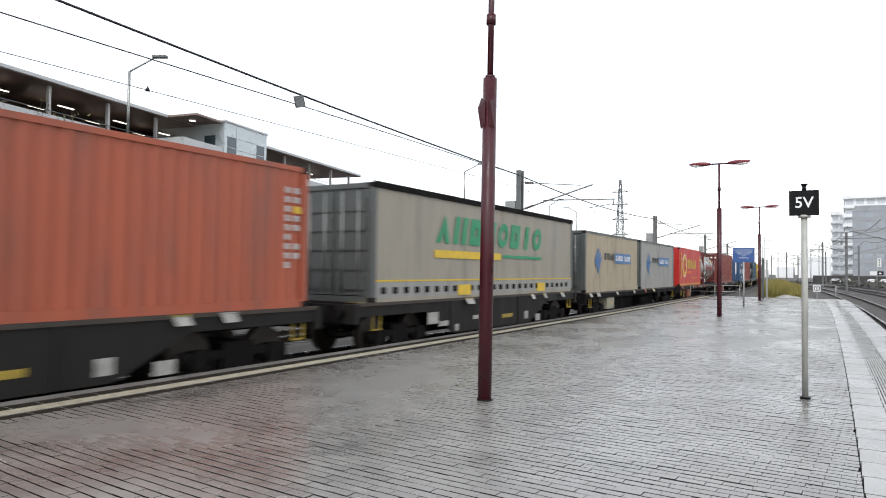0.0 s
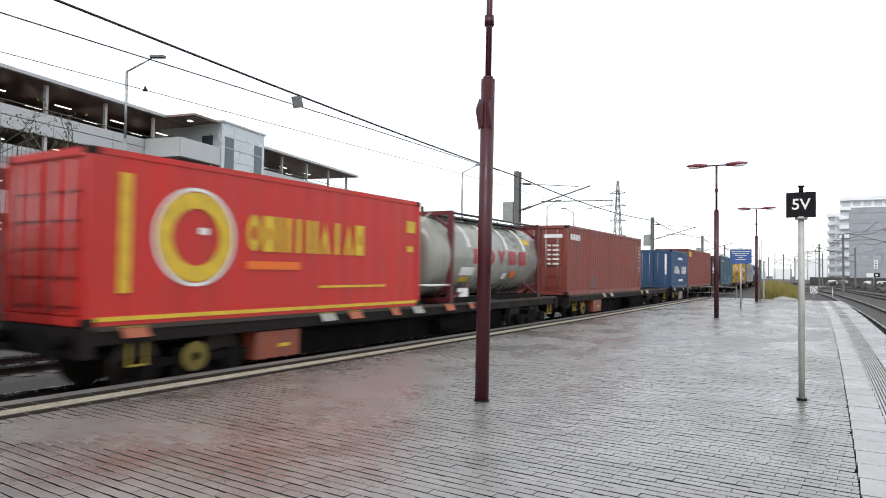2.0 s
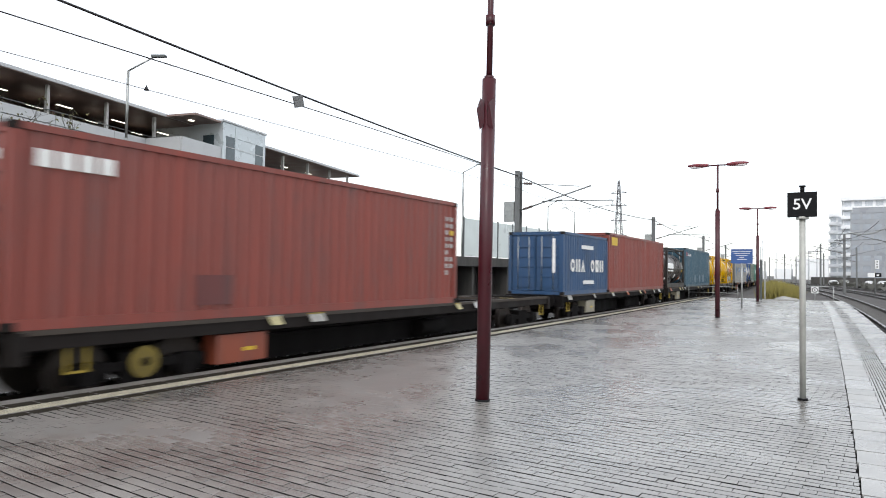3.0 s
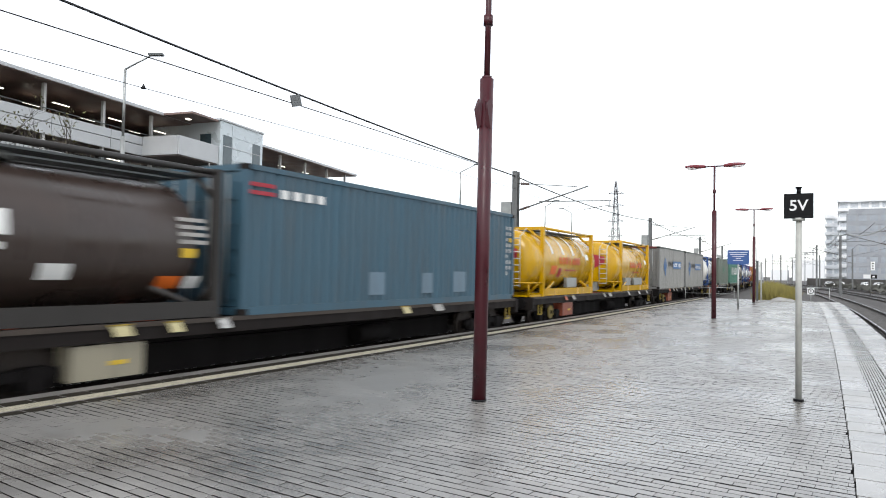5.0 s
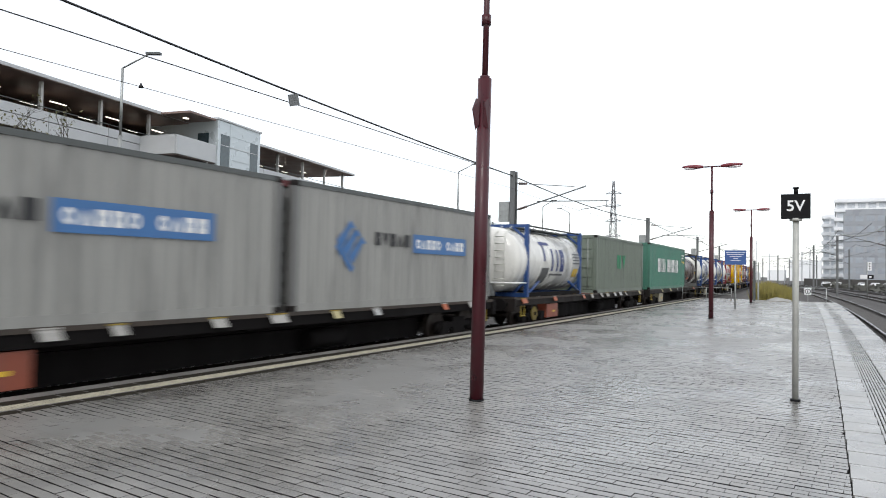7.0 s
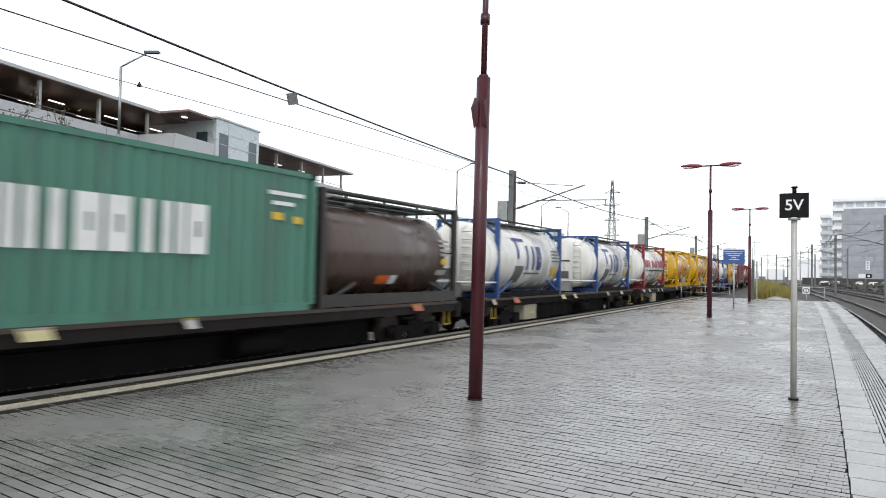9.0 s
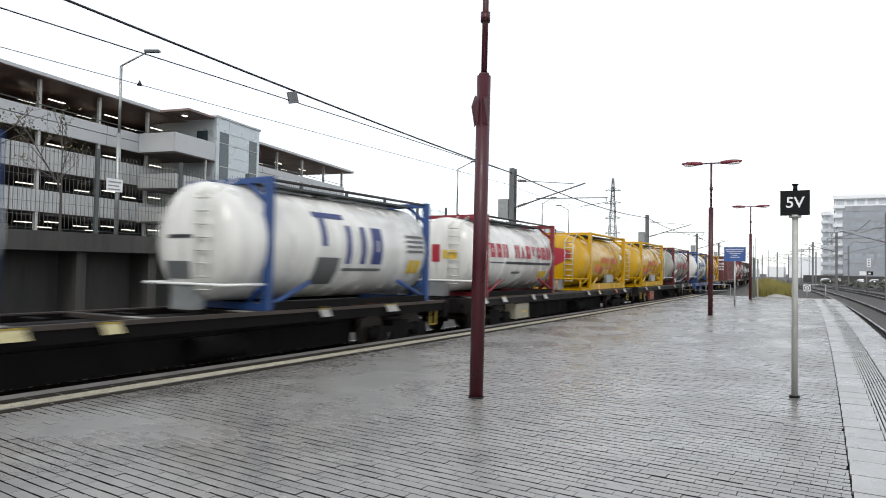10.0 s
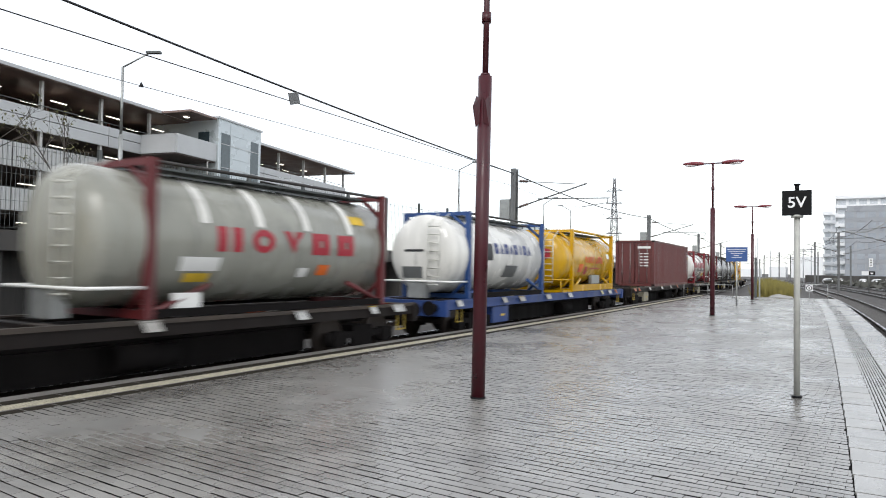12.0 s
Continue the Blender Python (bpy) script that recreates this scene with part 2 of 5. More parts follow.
def track(name, xc, k, y0, y1, label):
    root = thing(name, label, "railway track", kind="structure")
    bm = bmesh.new()
    n = round((y1 - y0) / 3)
    rows = []
    for i in range(n + 1):
        y = y0 + (y1 - y0) * i / n
        c = bend(xc, y, k)
        rows.append([bm.verts.new(p) for p in ((c - 2.6, y, -0.63), (c - 1.7, y, RAIL - 0.2), (c + 1.7, y, RAIL - 0.2), (c + 2.6, y, -0.63))])
    for p, q in zip(rows, rows[1:]):
        for i in range(3):
            bm.faces.new((p[i], p[i + 1], q[i + 1], q[i]))
    part("ballast_bed", bm, M_BALLAST, root)
    for s in (-0.7525, 0.7525):
        bm = bmesh.new()
        ribbon(bm, xc + s - 0.036, xc + s + 0.036, RAIL - 0.045, RAIL, y0, y1, k, k)
        head = part("rail_head", bm, M_RAILTOP, root, "polished rail head")
        bm = bmesh.new()
        ribbon(bm, xc + s - 0.012, xc + s + 0.012, RAIL - 0.15, RAIL - 0.046, y0, y1, k, k)
        ribbon(bm, xc + s - 0.07, xc + s + 0.07, RAIL - 0.172, RAIL - 0.151, y0, y1, k, k)
        part("rail_web", bm, M_RAIL, root, "rusty rail web and foot")
    return root


def sleepers(root, xc, k, y0, y1, count=150):
    me = mesh_of(boxes((-1.25, 1.25, -0.13, 0.13, -0.16, 0.0)), "sleeper", M_SLEEPER)
    for i in range(count):
        y = y0 + i * 0.62
        if y > y1:
            break
        ob = new("sleeper", me)
        ob.parent = root
        ob.matrix_basis = pose(bend(xc, y, k), y, RAIL - 0.176, 0, 0, turn_of(y, k))


TRAIN_X = -10.93
main_track = track("track_1", TRAIN_X, CURVE, -60, 260, "wet railway track in dark ballast beside the platform")
second_track = track("track_2", -15.6, CURVE, -40, 260, "railway track in dark ballast behind the train")
third_track = track("track_3", -20.2, CURVE, -40, 260, "railway track in dark ballast below the concrete wall")
right_track = track("track_4", 2.9, K4, -20, 260, "curving railway track beside the paved platform")
far_track = track("track_5", 7.6, K4, -10, 260, "curving railway track in dark ballast")
outer_track = track("track_6", 12.2, K4, -10, 260, "curving railway track in dark ballast")
sleepers(right_track, 2.9, K4, 14, 110)
sleepers(second_track, -15.6, CURVE, -2, 60)

LEFT_EDGE, RIGHT_EDGE = -9.62, 1.60
platform = thing("platform", "wide railway platform paved with wet grey concrete blocks", "platform", kind="structure")
bm = bmesh.new()
ribbon(bm, LEFT_EDGE, RIGHT_EDGE, -0.7, -0.032, -25, END, CURVE, KR, 1.0)
part("platform_base", bm, M_JOINT, platform, "dark joint bed and platform body")
bm = bmesh.new()
ribbon(bm, LEFT_EDGE - 0.03, LEFT_EDGE + 0.25, -0.2, 0.0, -25, END)
part("coping", bm, M_COPING, platform, "worn concrete edge coping")
bm = bmesh.new()
ribbon(bm, LEFT_EDGE + 0.56, LEFT_EDGE + 0.86, -0.1, 0.002, -25, END)
part("edge_stripe", bm, M_COPING, platform, "off-white ribbed safety stripe")
PAVE0 = LEFT_EDGE + 1.075
bm = bmesh.new()
for i in range(1200):
    y = -3 + i * 0.05
    a = bend(LEFT_EDGE + 0.575, y)
    box(bm, a, a + 0.27, y, y + 0.03, 0.0, 0.009)
part("stripe_rib", bm, M_EDGE_WHITE, platform, "fine raised ribs of the safety stripe")["kind"] = "stuff"
for first, wide in ((0.256, 0.298), (0.866, 0.2)):
    bm = bmesh.new()
    for i in range(170):
        y = -9 + i * 0.395
        if y > END - 0.4:
            break
        a = bend(LEFT_EDGE + first, y)
        box(bm, a, a + wide, y, y + 0.365, -0.05, -0.003)
    part("edge_tile", bm, M_EDGE_DARK, platform, "row of dark edge tiles")["kind"] = "stuff"
    bm = bmesh.new()
    ribbon(bm, LEFT_EDGE + first - 0.004, LEFT_EDGE + first + wide + 0.004, -0.06, -0.008, -9, END)
    part("tile_bed", bm, M_COPING, platform, "pale mortar between the edge tiles")

# ---- coping slabs and ribbed guide strip on the far side ----
KS, SLAB0 = KR, 0.20
slab_count = 0
for i in range(136):
    y = -9.0 + i * 0.56
    if y > END - 0.6:
        break
    a, b = bend(SLAB0, y, KS), bend(RIGHT_EDGE, y, KR)
    z = random.uniform(-0.002, 0.002)
    bm = bmesh.new()
    box(bm, a, min(a + 0.378, b - 0.1), y, y + 0.538, -0.06, z)
    part("slab", bm, M_SLAB, platform)
    if b - (a + 0.73) > 0.1:
        bm = bmesh.new()
        box(bm, a + 0.742, b, y, y + 0.538, -0.06, z + 0.002)
        part("slab", bm, M_SLAB, platform)
for j in range(8):
    bm = bmesh.new()
    ribbon(bm, SLAB0 + 0.392 + j * 0.043, SLAB0 + 0.419 + j * 0.043, -0.06, 0.004, -9, END, KS, KS)
    part("guide_rib", bm, M_SLAB, platform, "raised guide rib")
bm = bmesh.new()
ribbon(bm, SLAB0 + 0.385, SLAB0 + 0.735, -0.06, -0.012, -9, END, KS, KS)
part("guide_bed", bm, M_EDGE_DARK, platform, "darker bed of the guide strip")


# ---- rain water standing in shallow hollows of the paving ----
HOLLOWS = ((-6.9, 9.3, 2.3, 0.75, 118, 0.006), (-6.9, 4.45, 0.9, 0.36, 20, 0.005))


def hollow(x, y):
    deep = 0.0
    for hx, hy, long, wide, turn, d in HOLLOWS:
        c, w = math.cos(radians(turn)), math.sin(radians(turn))
        u, v = ((x - hx) * c + (y - hy) * w) / long, ((hy - y) * c + (x - hx) * w) / wide
        deep += d * math.exp(-(u * u + v * v) * 0.8)
    return deep


for x, y, long, wide, turn, d in HOLLOWS:
    bm = bmesh.new()
    bm.faces.new([bm.verts.new((1.7 * long * math.cos(2 * math.pi * i / 48), 1.7 * wide * math.sin(2 * math.pi * i / 48), 0)) for i in range(48)])
    single("puddle", bm, M_WATER, "shallow rain puddle standing in the grey paving", "puddle", "structure", at=pose(x, y, -0.0042, 0, 0, turn))


# ---- lamps and signs on the platform ----
def platform_lamp(at, torn=False):
    root = thing("platform_lamp", "maroon steel platform lamp post with " + ("a bent loose cover plate" if torn else "two lamp heads"), "lamp post", at, "platform lamps")
    part("column", tubes(((0, 0, 0), (0, 0, 4.58), 0.098), ((0, 0, 4.58), (0, 0, 4.62), 0.07), n=20), M_MAROON, root)
    part("base_collar", tubes(((0, 0, -0.01), (0, 0, 0.025), 0.108), n=20), M_BLACK, root, "dark base collar")
    part("upper_pole", tubes(((0, 0, 4.6), (0, 0, 6.55), 0.043), n=14), M_MAROON, root)
    part("joint_collar", tubes(((0, 0, 5.36), (0, 0, 5.5), 0.068), n=14), M_MAROON, root)
    part("cross_arm", tubes(((-0.5, 0, 6.52), (0.5, 0, 6.52), 0.03), n=8), M_MAROON, root)
    for s in (-1, 1):
        bm = bmesh.new()
        n = 12
        rings = []
        for i in range(9):
            u = i / 8
            x = s * (0.36 + 0.86 * u)
            w = 0.15 * math.sin(math.pi * min(0.97, max(0.06, u * 0.9 + 0.1))) ** 0.6
            hgt = 0.095 * math.sin(math.pi * min(0.96, max(0.08, u * 0.85 + 0.12))) ** 0.6
            rings.append([bm.verts.new((x, w * math.cos(2 * math.pi * k / n), 6.53 + hgt * math.sin(2 * math.pi * k / n) + 0.03 * u)) for k in range(n)])
        for a, b in zip(rings, rings[1:]):
            for k in range(n):
                bm.faces.new((a[k], a[(k + 1) % n], b[(k + 1) % n], b[k])).smooth = True
        bm.faces.new(rings[0])
        bm.faces.new(rings[-1])
        head = part("lamp_head", bm, M_LAMPRED, root)
        bm = bmesh.new()
        bmesh.ops.create_uvsphere(bm, u_segments=14, v_segments=8, radius=1, matrix=Matrix.Translation((s * 0.86, 0, 6.49)) @ Matrix.Diagonal((0.3, 0.11, 0.07, 1)))
        part("bowl", bm, M_LUMGLASS, head, "pale lamp bowl")
    if torn:
        bm = bmesh.new()
        for x0, y0, x1, y1, tip in ((-0.105, -0.06, -0.02, -0.115, (-0.165, -0.05, 4.15)), (0.1, -0.05, 0.03, -0.112, (0.075, -0.15, 4.2))):
            a = [bm.verts.new(p) for p in ((x0, y0, 3.84), (x1, y1, 3.9), (x1, y1, 4.25), (x0, y0, 4.3), tip)]
            for q in ((0, 1, 4), (1, 2, 4), (2, 3, 4), (3, 0, 4)):
                bm.faces.new([a[k] for k in q])
        part("loose_cover", bm, M_MAROON, root, "bent loose cover plate")
    return root


platform_lamp(pose(-4.44, 8.385, 0, 0, 0.5, 4), torn=True)
platform_lamp(pose(-4.82, 30.33, 0, 0, 0, 2))
platform_lamp(pose(-5.52, 51.3, 0, 0, 0, 2))


def text_mesh(body, size, name, material, parent, at, label):
    cu = bpy.data.curves.new(name, "FONT")
    cu.body, cu.size, cu.align_x, cu.align_y, cu.extrude, cu.offset = body, size, "CENTER", "CENTER", 0.003, 0.003
    tmp = bpy.data.objects.new(name, cu)
    scene.collection.objects.link(tmp)
    me = bpy.data.meshes.new_from_object(tmp.evaluated_get(bpy.context.evaluated_depsgraph_get()))
    bpy.data.objects.remove(tmp)
    me.materials.clear()
    me.materials.append(material)
    ob = new(name, me)
    ob.parent = parent
    ob.matrix_basis = at
    ob["label"] = label
    return ob


stop_sign = thing("stop_marker_sign", "black train stop marker sign on a slim grey pole", "sign", pose(-0.6, 11.21, 0, 0, 0, 0))
part("pole", tubes(((0, 0, 0), (0, 0, 3.06), 0.043), n=16), M_POLEGREY, stop_sign, "slim grey pole")
part("cap", tubes(((0, 0, 3.07), (0, 0, 3.155), 0.03), ((0, 0, 3.155), (0, 0, 3.175), 0.045), n=16), M_BLACK, stop_sign, "black pole cap")
part("base", tubes(((0, 0, 0), (0, 0, 0.03), 0.072), n=16), M_BLACK, stop_sign, "dark base")
part("clamp", tubes(((0, 0, 2.67), (0, 0, 2.71), 0.085), n=16), M_POLEGREY, stop_sign)
bm = boxes((-0.195, 0.195, -0.075, -0.05, 2.7, 3.07))
plate = part("plate", bm, M_BLACK, stop_sign, "black sign plate")
text_mesh("5V", 0.225, "lettering", M_WHITE, plate, pose(0, -0.079, 2.885, 90), "white characters")

info_sign = thing("information_sign", "blue information board on a thin grey post", "sign", pose(-5.12, 40.17, 0, 0, 0, 5))
part("post", tubes(((0, 0, 0), (0, 0, 2.5), 0.045), n=12), M_GALV, info_sign)
board = part("board", boxes((-0.55, 0.55, -0.03, 0.03, 2.47, 3.27)), M_BLUESIGN, info_sign, "blue board")
for i, (a, b) in enumerate(((-0.48, 0.48), (-0.42, 0.42), (-0.3, 0.3), (-0.12, 0.12), (-0.25, 0.25))):
    part("text_bar", boxes((a, b, -0.037, -0.031, 3.13 - i * 0.11, 3.155 - i * 0.11)), M_WHITE, board)

bar = thing("end_railing", "low white tubular railing at the platform end", "railing", pose(bend(-9.6, 52), 52.5, 0))
part("rail_tube", tubes(((0, 0, 0.95), (3.4, 0, 0.95), 0.02), ((0, 0, 0.5), (3.4, 0, 0.5), 0.018)), M_GALV, bar)
for x in (0, 1.7, 3.4):
    part("upright", tubes(((x, 0, 0), (x, 0, 0.95), 0.022)), M_GALV, bar)
board2 = thing("speed_board", "small white round speed board on a low post", "sign", pose(-2.36, 60, -0.62))
part("post", tubes(((0, 0.06, 0), (0, 0.06, 1.5), 0.03)), M_GALV, board2)
part("plate", boxes((-0.25, 0.25, -0.02, 0.02, 1.1, 1.63)), M_WHITE, board2)
part("ring", tubes(((0, -0.03, 1.365), (0, -0.022, 1.365), 0.21), n=24), M_BLACK, board2, "black ring")
part("disc", tubes(((0, -0.036, 1.365), (0, -0.031, 1.365), 0.155), n=24), M_WHITE, board2)
part("bar", boxes((-0.03, 0.03, -0.042, -0.037, 1.27, 1.46)), M_BLACK, board2)
gate = thing("barrier_rail", "low white barrier rail beyond the platform", "railing", pose(-2.05, 60.2, -0.62))
part("bar", tubes(((-1.0, 0, 1.66), (1.0, 0, 1.62), 0.03)), M_GALV, gate)
for x in (-1.0, 0.96):
    part("upright", tubes(((x, 0, 0), (x, 0, 1.64), 0.035)), M_GALV, gate)
gate_posts = thing("gate_post", "pair of slim weathered gate posts at the platform end", "post", pose(-5.92, 54.5, 0))
part("post", boxes((0.2, 0.36, -0.05, 0.05, 0, 3.0)), M_FENCE, gate_posts)
part("post", boxes((0.5, 0.6, -0.05, 0.05, 0, 2.9)), M_GALV, gate_posts)

# dry grass and a sand heap past the platform end
rng = np.random.default_rng(4)
bm = bmesh.new()
for i in range(12000):
    y = END + 1.2 + rng.random() * 18
    x = bend(-5.3, y) + rng.random() * 2.7
    hgt = 0.6 + rng.random() * 1.6 * (1 - abs((x - bend(-4.8, y)) / 3.2) * 0.6)
    a = rng.random() * 6.28
    lean = rng.normal(0, 0.25, 2)
    w = 0.03 + 0.04 * rng.random()
    p = [bm.verts.new(q) for q in ((x - w * math.cos(a), y - w * math.sin(a), -0.62), (x + w * math.cos(a), y + w * math.sin(a), -0.62), (x + lean[0], y + lean[1], -0.62 + hgt))]
    bm.faces.new(p)
single("dry_grass", bm, M_GRASS, "tall dry yellow grass beyond the platform end", "grass", "stuff")
bm = bmesh.new()
bmesh.ops.create_icosphere(bm, subdivisions=4, radius=1, matrix=Matrix.Translation((-4.3, END + 0.9, -0.4)) @ Matrix.Diagonal((1.1, 0.5, 0.62, 1)))
for v in bm.verts:
    v.co += v.normal * noise.noise(v.co * 1.7) * 0.12
single("sand_mound", bm, M_SLAB, "low pale heap of sand at the platform end", "heap")

# ---- overhead line ----
def mast(y, x=-14.0, top=6.85, arm=True, k=CURVE, faces_left=False):
    at = pose(bend(x, y, k), y, -0.62, 0, 0, turn_of(y, k) + (180 if faces_left else 0))
    t = top + 0.62
    root = thing("catenary_mast", "grey steel catenary mast with insulated bracket arms", "mast", at, "catenary masts")
    part("flange", boxes((-0.135, 0.135, -0.16, -0.145, 0, t), (-0.135, 0.135, 0.145, 0.16, 0, t)), M_MAST, root)
    part("web", boxes((-0.012, 0.012, -0.144, 0.144, 0, t - 0.02)), M_MAST, root)
    if arm:
        part("bracket_tube", tubes(((0.1, 0, 5.5), (3.72, 0, 6.56), 0.035), ((0.1, 0, 6.86), (3.15, 0, 6.56), 0.018)), M_MAST, root)
        part("registration_arm", tubes(((1.25, 0, 5.92), (4.8, 0, 5.83), 0.025), ((4.72, 0, 5.83), (4.72, 0, 5.62), 0.018), ((4.72, 0, 5.62), (3.5, 0, 5.46), 0.016)), M_MAST, root)
        for p, q in (((0.3, 0, 5.56), (0.78, 0, 5.7)), ((0.3, 0, 6.84), (0.75, 0, 6.8))):
            bm = bmesh.new()
            for i in range(5):
                a = Vector(p).lerp(Vector(q), i / 5)
                b = Vector(p).lerp(Vector(q), (i + 0.55) / 5)
                tube(bm, a, b, 0.075, 0.05, n=10)
            part("insulator", bm, M_INSUL, root, "brown ribbed insulator")
        if not faces_left:
            part("weight_box", boxes((-0.75, -0.2, -0.12, 0.12, 4.95, 5.95)), M_GALV, root, "grey counterweight housing")
    return root


for y in (30.2, 60.0, 91.0, 121.0, 151.0, 181.0):
    mast(y, -13.85)
RIGHT_MASTS = (73.0, 104.0, 135.0, 166.0, 197.0, 228.0)
for y in RIGHT_MASTS:
    mast(y, 5.5 if y > 80 else 6.75, 7.6, True, K4, True)
for y in (160.0, 199.0, 240.0):
    mast(y, 14.8, 7.8, True, K4, True)


def wire(name, pts, r, label):
    bm = bmesh.new()
    for p, q in zip(pts, pts[1:]):
        tube(bm, p, q, r, n=6, caps=False)
    return single(name, bm, M_WIRE, label, "cable", "structure")


def sag(p, q, s, n=10):
    p, q = Vector(p), Vector(q)
    return [p.lerp(q, i / n) - Vector((0, 0, s * 4 * (i / n) * (1 - i / n))) for i in range(n + 1)]


tops = [Vector((bend(-13.85, y), y, 6.78)) for y in (30.2, 60, 91, 121, 151, 181)]
tops = [p - Vector((0, 0, 0.18)) for p in tops]
pts = sag((-14, 2.0, 7.62), tops[0], 0.14)
for p, q in zip(tops, tops[1:]):
    pts += sag(p, q, 0.35)[1:]
wire("feeder_wire", pts, 0.03, "thick dark overhead feeder cable")
wire("messenger_wire", sag((-14, 2.0, 6.72), (-14, 17.2, 6.68), 0.0) + sag((-14, 17.2, 6.68), tops[0], 0.0)[1:], 0.015, "thin overhead wire")
pts = sag((-14, 2, 5.95), (-14, 29.8, 5.95), 0.0)
for a, b in ((29.8, 60), (60, 91), (91, 121), (121, 151)):
    pts += sag((bend(-14, a), a, 5.95), (bend(-14, b), b, 5.95), 0.1)[1:]
wire("earth_wire", pts, 0.008, "very thin overhead wire")
for x0 in (2.9, 7.6):
    wire("contact_wire", [(bend(x0, y, K4), y, 5.0) for y in range(74, 236, 6)], 0.014, "overhead contact wire over the curving tracks")
    for a, b in zip(RIGHT_MASTS, RIGHT_MASTS[1:]):
        p, q = Vector((bend(x0, a, K4), a, 6.4)), Vector((bend(x0, b, K4), b, 6.4))
        wire("messenger_wire", sag(p, q, 0.8), 0.018, "sagging overhead messenger wire")
        wire("dropper_wire", [(p.lerp(q, 0.2)[0], p.lerp(q, 0.2)[1], 5.0), (p.lerp(q, 0.2)[0], p.lerp(q, 0.2)[1], 5.9)], 0.01, "thin hanging dropper wire")
for a, b in zip(RIGHT_MASTS, RIGHT_MASTS[1:]):
    wire("feeder_wire", sag((bend(5.5, a, K4), a, 6.95), (bend(5.5, b, K4), b, 6.95), 0.5), 0.025, "dark overhead wire along the masts")
bm = bmesh.new()
hang = sag((4.2, 73, 7.6), (0.2, 73, 5.95), 0.75, 16) + sag((0.2, 73, 5.95), (-1.4, 80, 6.3), 0.1, 5)[1:]
for p, q in zip(hang, hang[1:]):
    tube(bm, p, q, 0.05, n=6, caps=False)
single("jumper_cable", bm, M_GALV, "pale thick jumper cable hanging between the overhead lines", "cable", "structure")
knob = thing("wire_marker", "small dark marker clipped on the thin overhead wire", "marker", pose(-14, 9.5, 5.95))
part("cone", tubes(((0, 0, -0.02), (0, 0, 0.1), 0.06, 0.005), n=8), M_WIRE, knob)
sec = thing("section_plate", "small grey plate hung on the overhead wire", "plate", pose(-14, 14.5, 6.80, 18, 0, 0))
part("plate", boxes((-0.02, 0.02, -0.2, 0.2, -0.17, 0.17)), M_MAST, sec)

# ---- retaining wall and fence behind the tracks ----
WALL_X, WALL_TOP = -26.0, 2.95
wall = thing("retaining_wall", "dark stained concrete retaining wall behind the tracks", "wall", kind="structure")
bm = bmesh.new()
box(bm, WALL_X - 1.9, WALL_X - 1.4, -30, 130, -0.7, WALL_TOP - 0.75)
part("wall_face", bm, M_WALL, wall)
bm = bmesh.new()
box(bm, WALL_X - 1.9, WALL_X + 0.25, -30, 130, WALL_TOP - 0.74, WALL_TOP)
part("wall_coping", bm, M_WALL, wall, "projecting concrete coping beam")
for i in range(46):
    y = -20 + i * 3.2
    part("pilaster", boxes((WALL_X - 1.395, WALL_X - 0.1, y, y + 0.4, -0.7, WALL_TOP - 0.745)), M_WALL, wall)
part("stop_plate", boxes((WALL_X + 0.26, WALL_X + 0.28, 25.0, 25.9, WALL_TOP - 0.65, WALL_TOP - 0.1)), M_BLACK, wall, "small black marker plate")
part("plate_bar", boxes((WALL_X + 0.282, WALL_X + 0.286, 25.15, 25.75, WALL_TOP - 0.5, WALL_TOP - 0.25)), M_WHITE, wall)
bm = bmesh.new()
box(bm, -200, WALL_X - 1.95, -60, 130, -0.6, WALL_TOP - 0.25)
single("street_level", bm, M_GROUND, "street level ground behind the retaining wall", "ground", "structure")
fence = thing("mesh_fence", "tall dark steel mesh fence on the retaining wall", "fence", pose(WALL_X - 0.2, 0, WALL_TOP))
for i in range(15):
    y = -12 + i * 4.0
    part("post", boxes((-0.07, 0.07, y - 0.07, y + 0.07, 0, 3.5)), M_FENCE, fence)
bm = bmesh.new()
for i in range(350):
    y = -12 + i * 0.16
    box(bm, -0.006, 0.006, y - 0.006, y + 0.006, 0.05, 3.3)
for z in (0.1, 0.6, 1.1, 1.6, 2.1, 2.6, 3.1):
    box(bm, 0.007, 0.017, -12, 44, z, z + 0.012)
part("wire_mesh", bm, M_FENCE, fence)["kind"] = "stuff"

notice = thing("fence_notice", "small white notice plate on the mesh fence", "sign", pose(WALL_X - 0.172, 16.75, 5.03))
part("plate", boxes((-0.01, 0.01, -0.36, 0.36, -0.27, 0.27)), M_WHITE, notice)
part("text_bar", boxes((0.011, 0.013, -0.28, 0.28, 0.1, 0.16), (0.011, 0.013, -0.28, 0.2, -0.05, 0.0), (0.011, 0.013, -0.28, 0.25, -0.2, -0.15)), D_TEXT, notice)

# ---- frosted noise screen further along the wall ----
screen = thing("noise_screen", "pale frosted glass noise screen on the retaining wall", "screen", pose(WALL_X - 0.2, 0, WALL_TOP))
for i in range(8):
    y = 45.9 + i * 3.0
    part("post", boxes((-0.06, 0.06, y - 0.06, y + 0.06, 0, 3.1 + 0.1)), M_FENCE, screen)
    part("pane", boxes((-0.012, 0.012, y + 0.07, y + 2.93, 0.08, 3.1)), M_FROST, screen, "frosted glass pane")

# ---- parking garage ----
garage = thing("parking_garage", "multi-storey parking garage with pale parapets and open decks", "building", pose(-44.2, 20.5, 0, 0, 0, math.degrees(math.atan2(0.214, 0.977))), kind="structure")
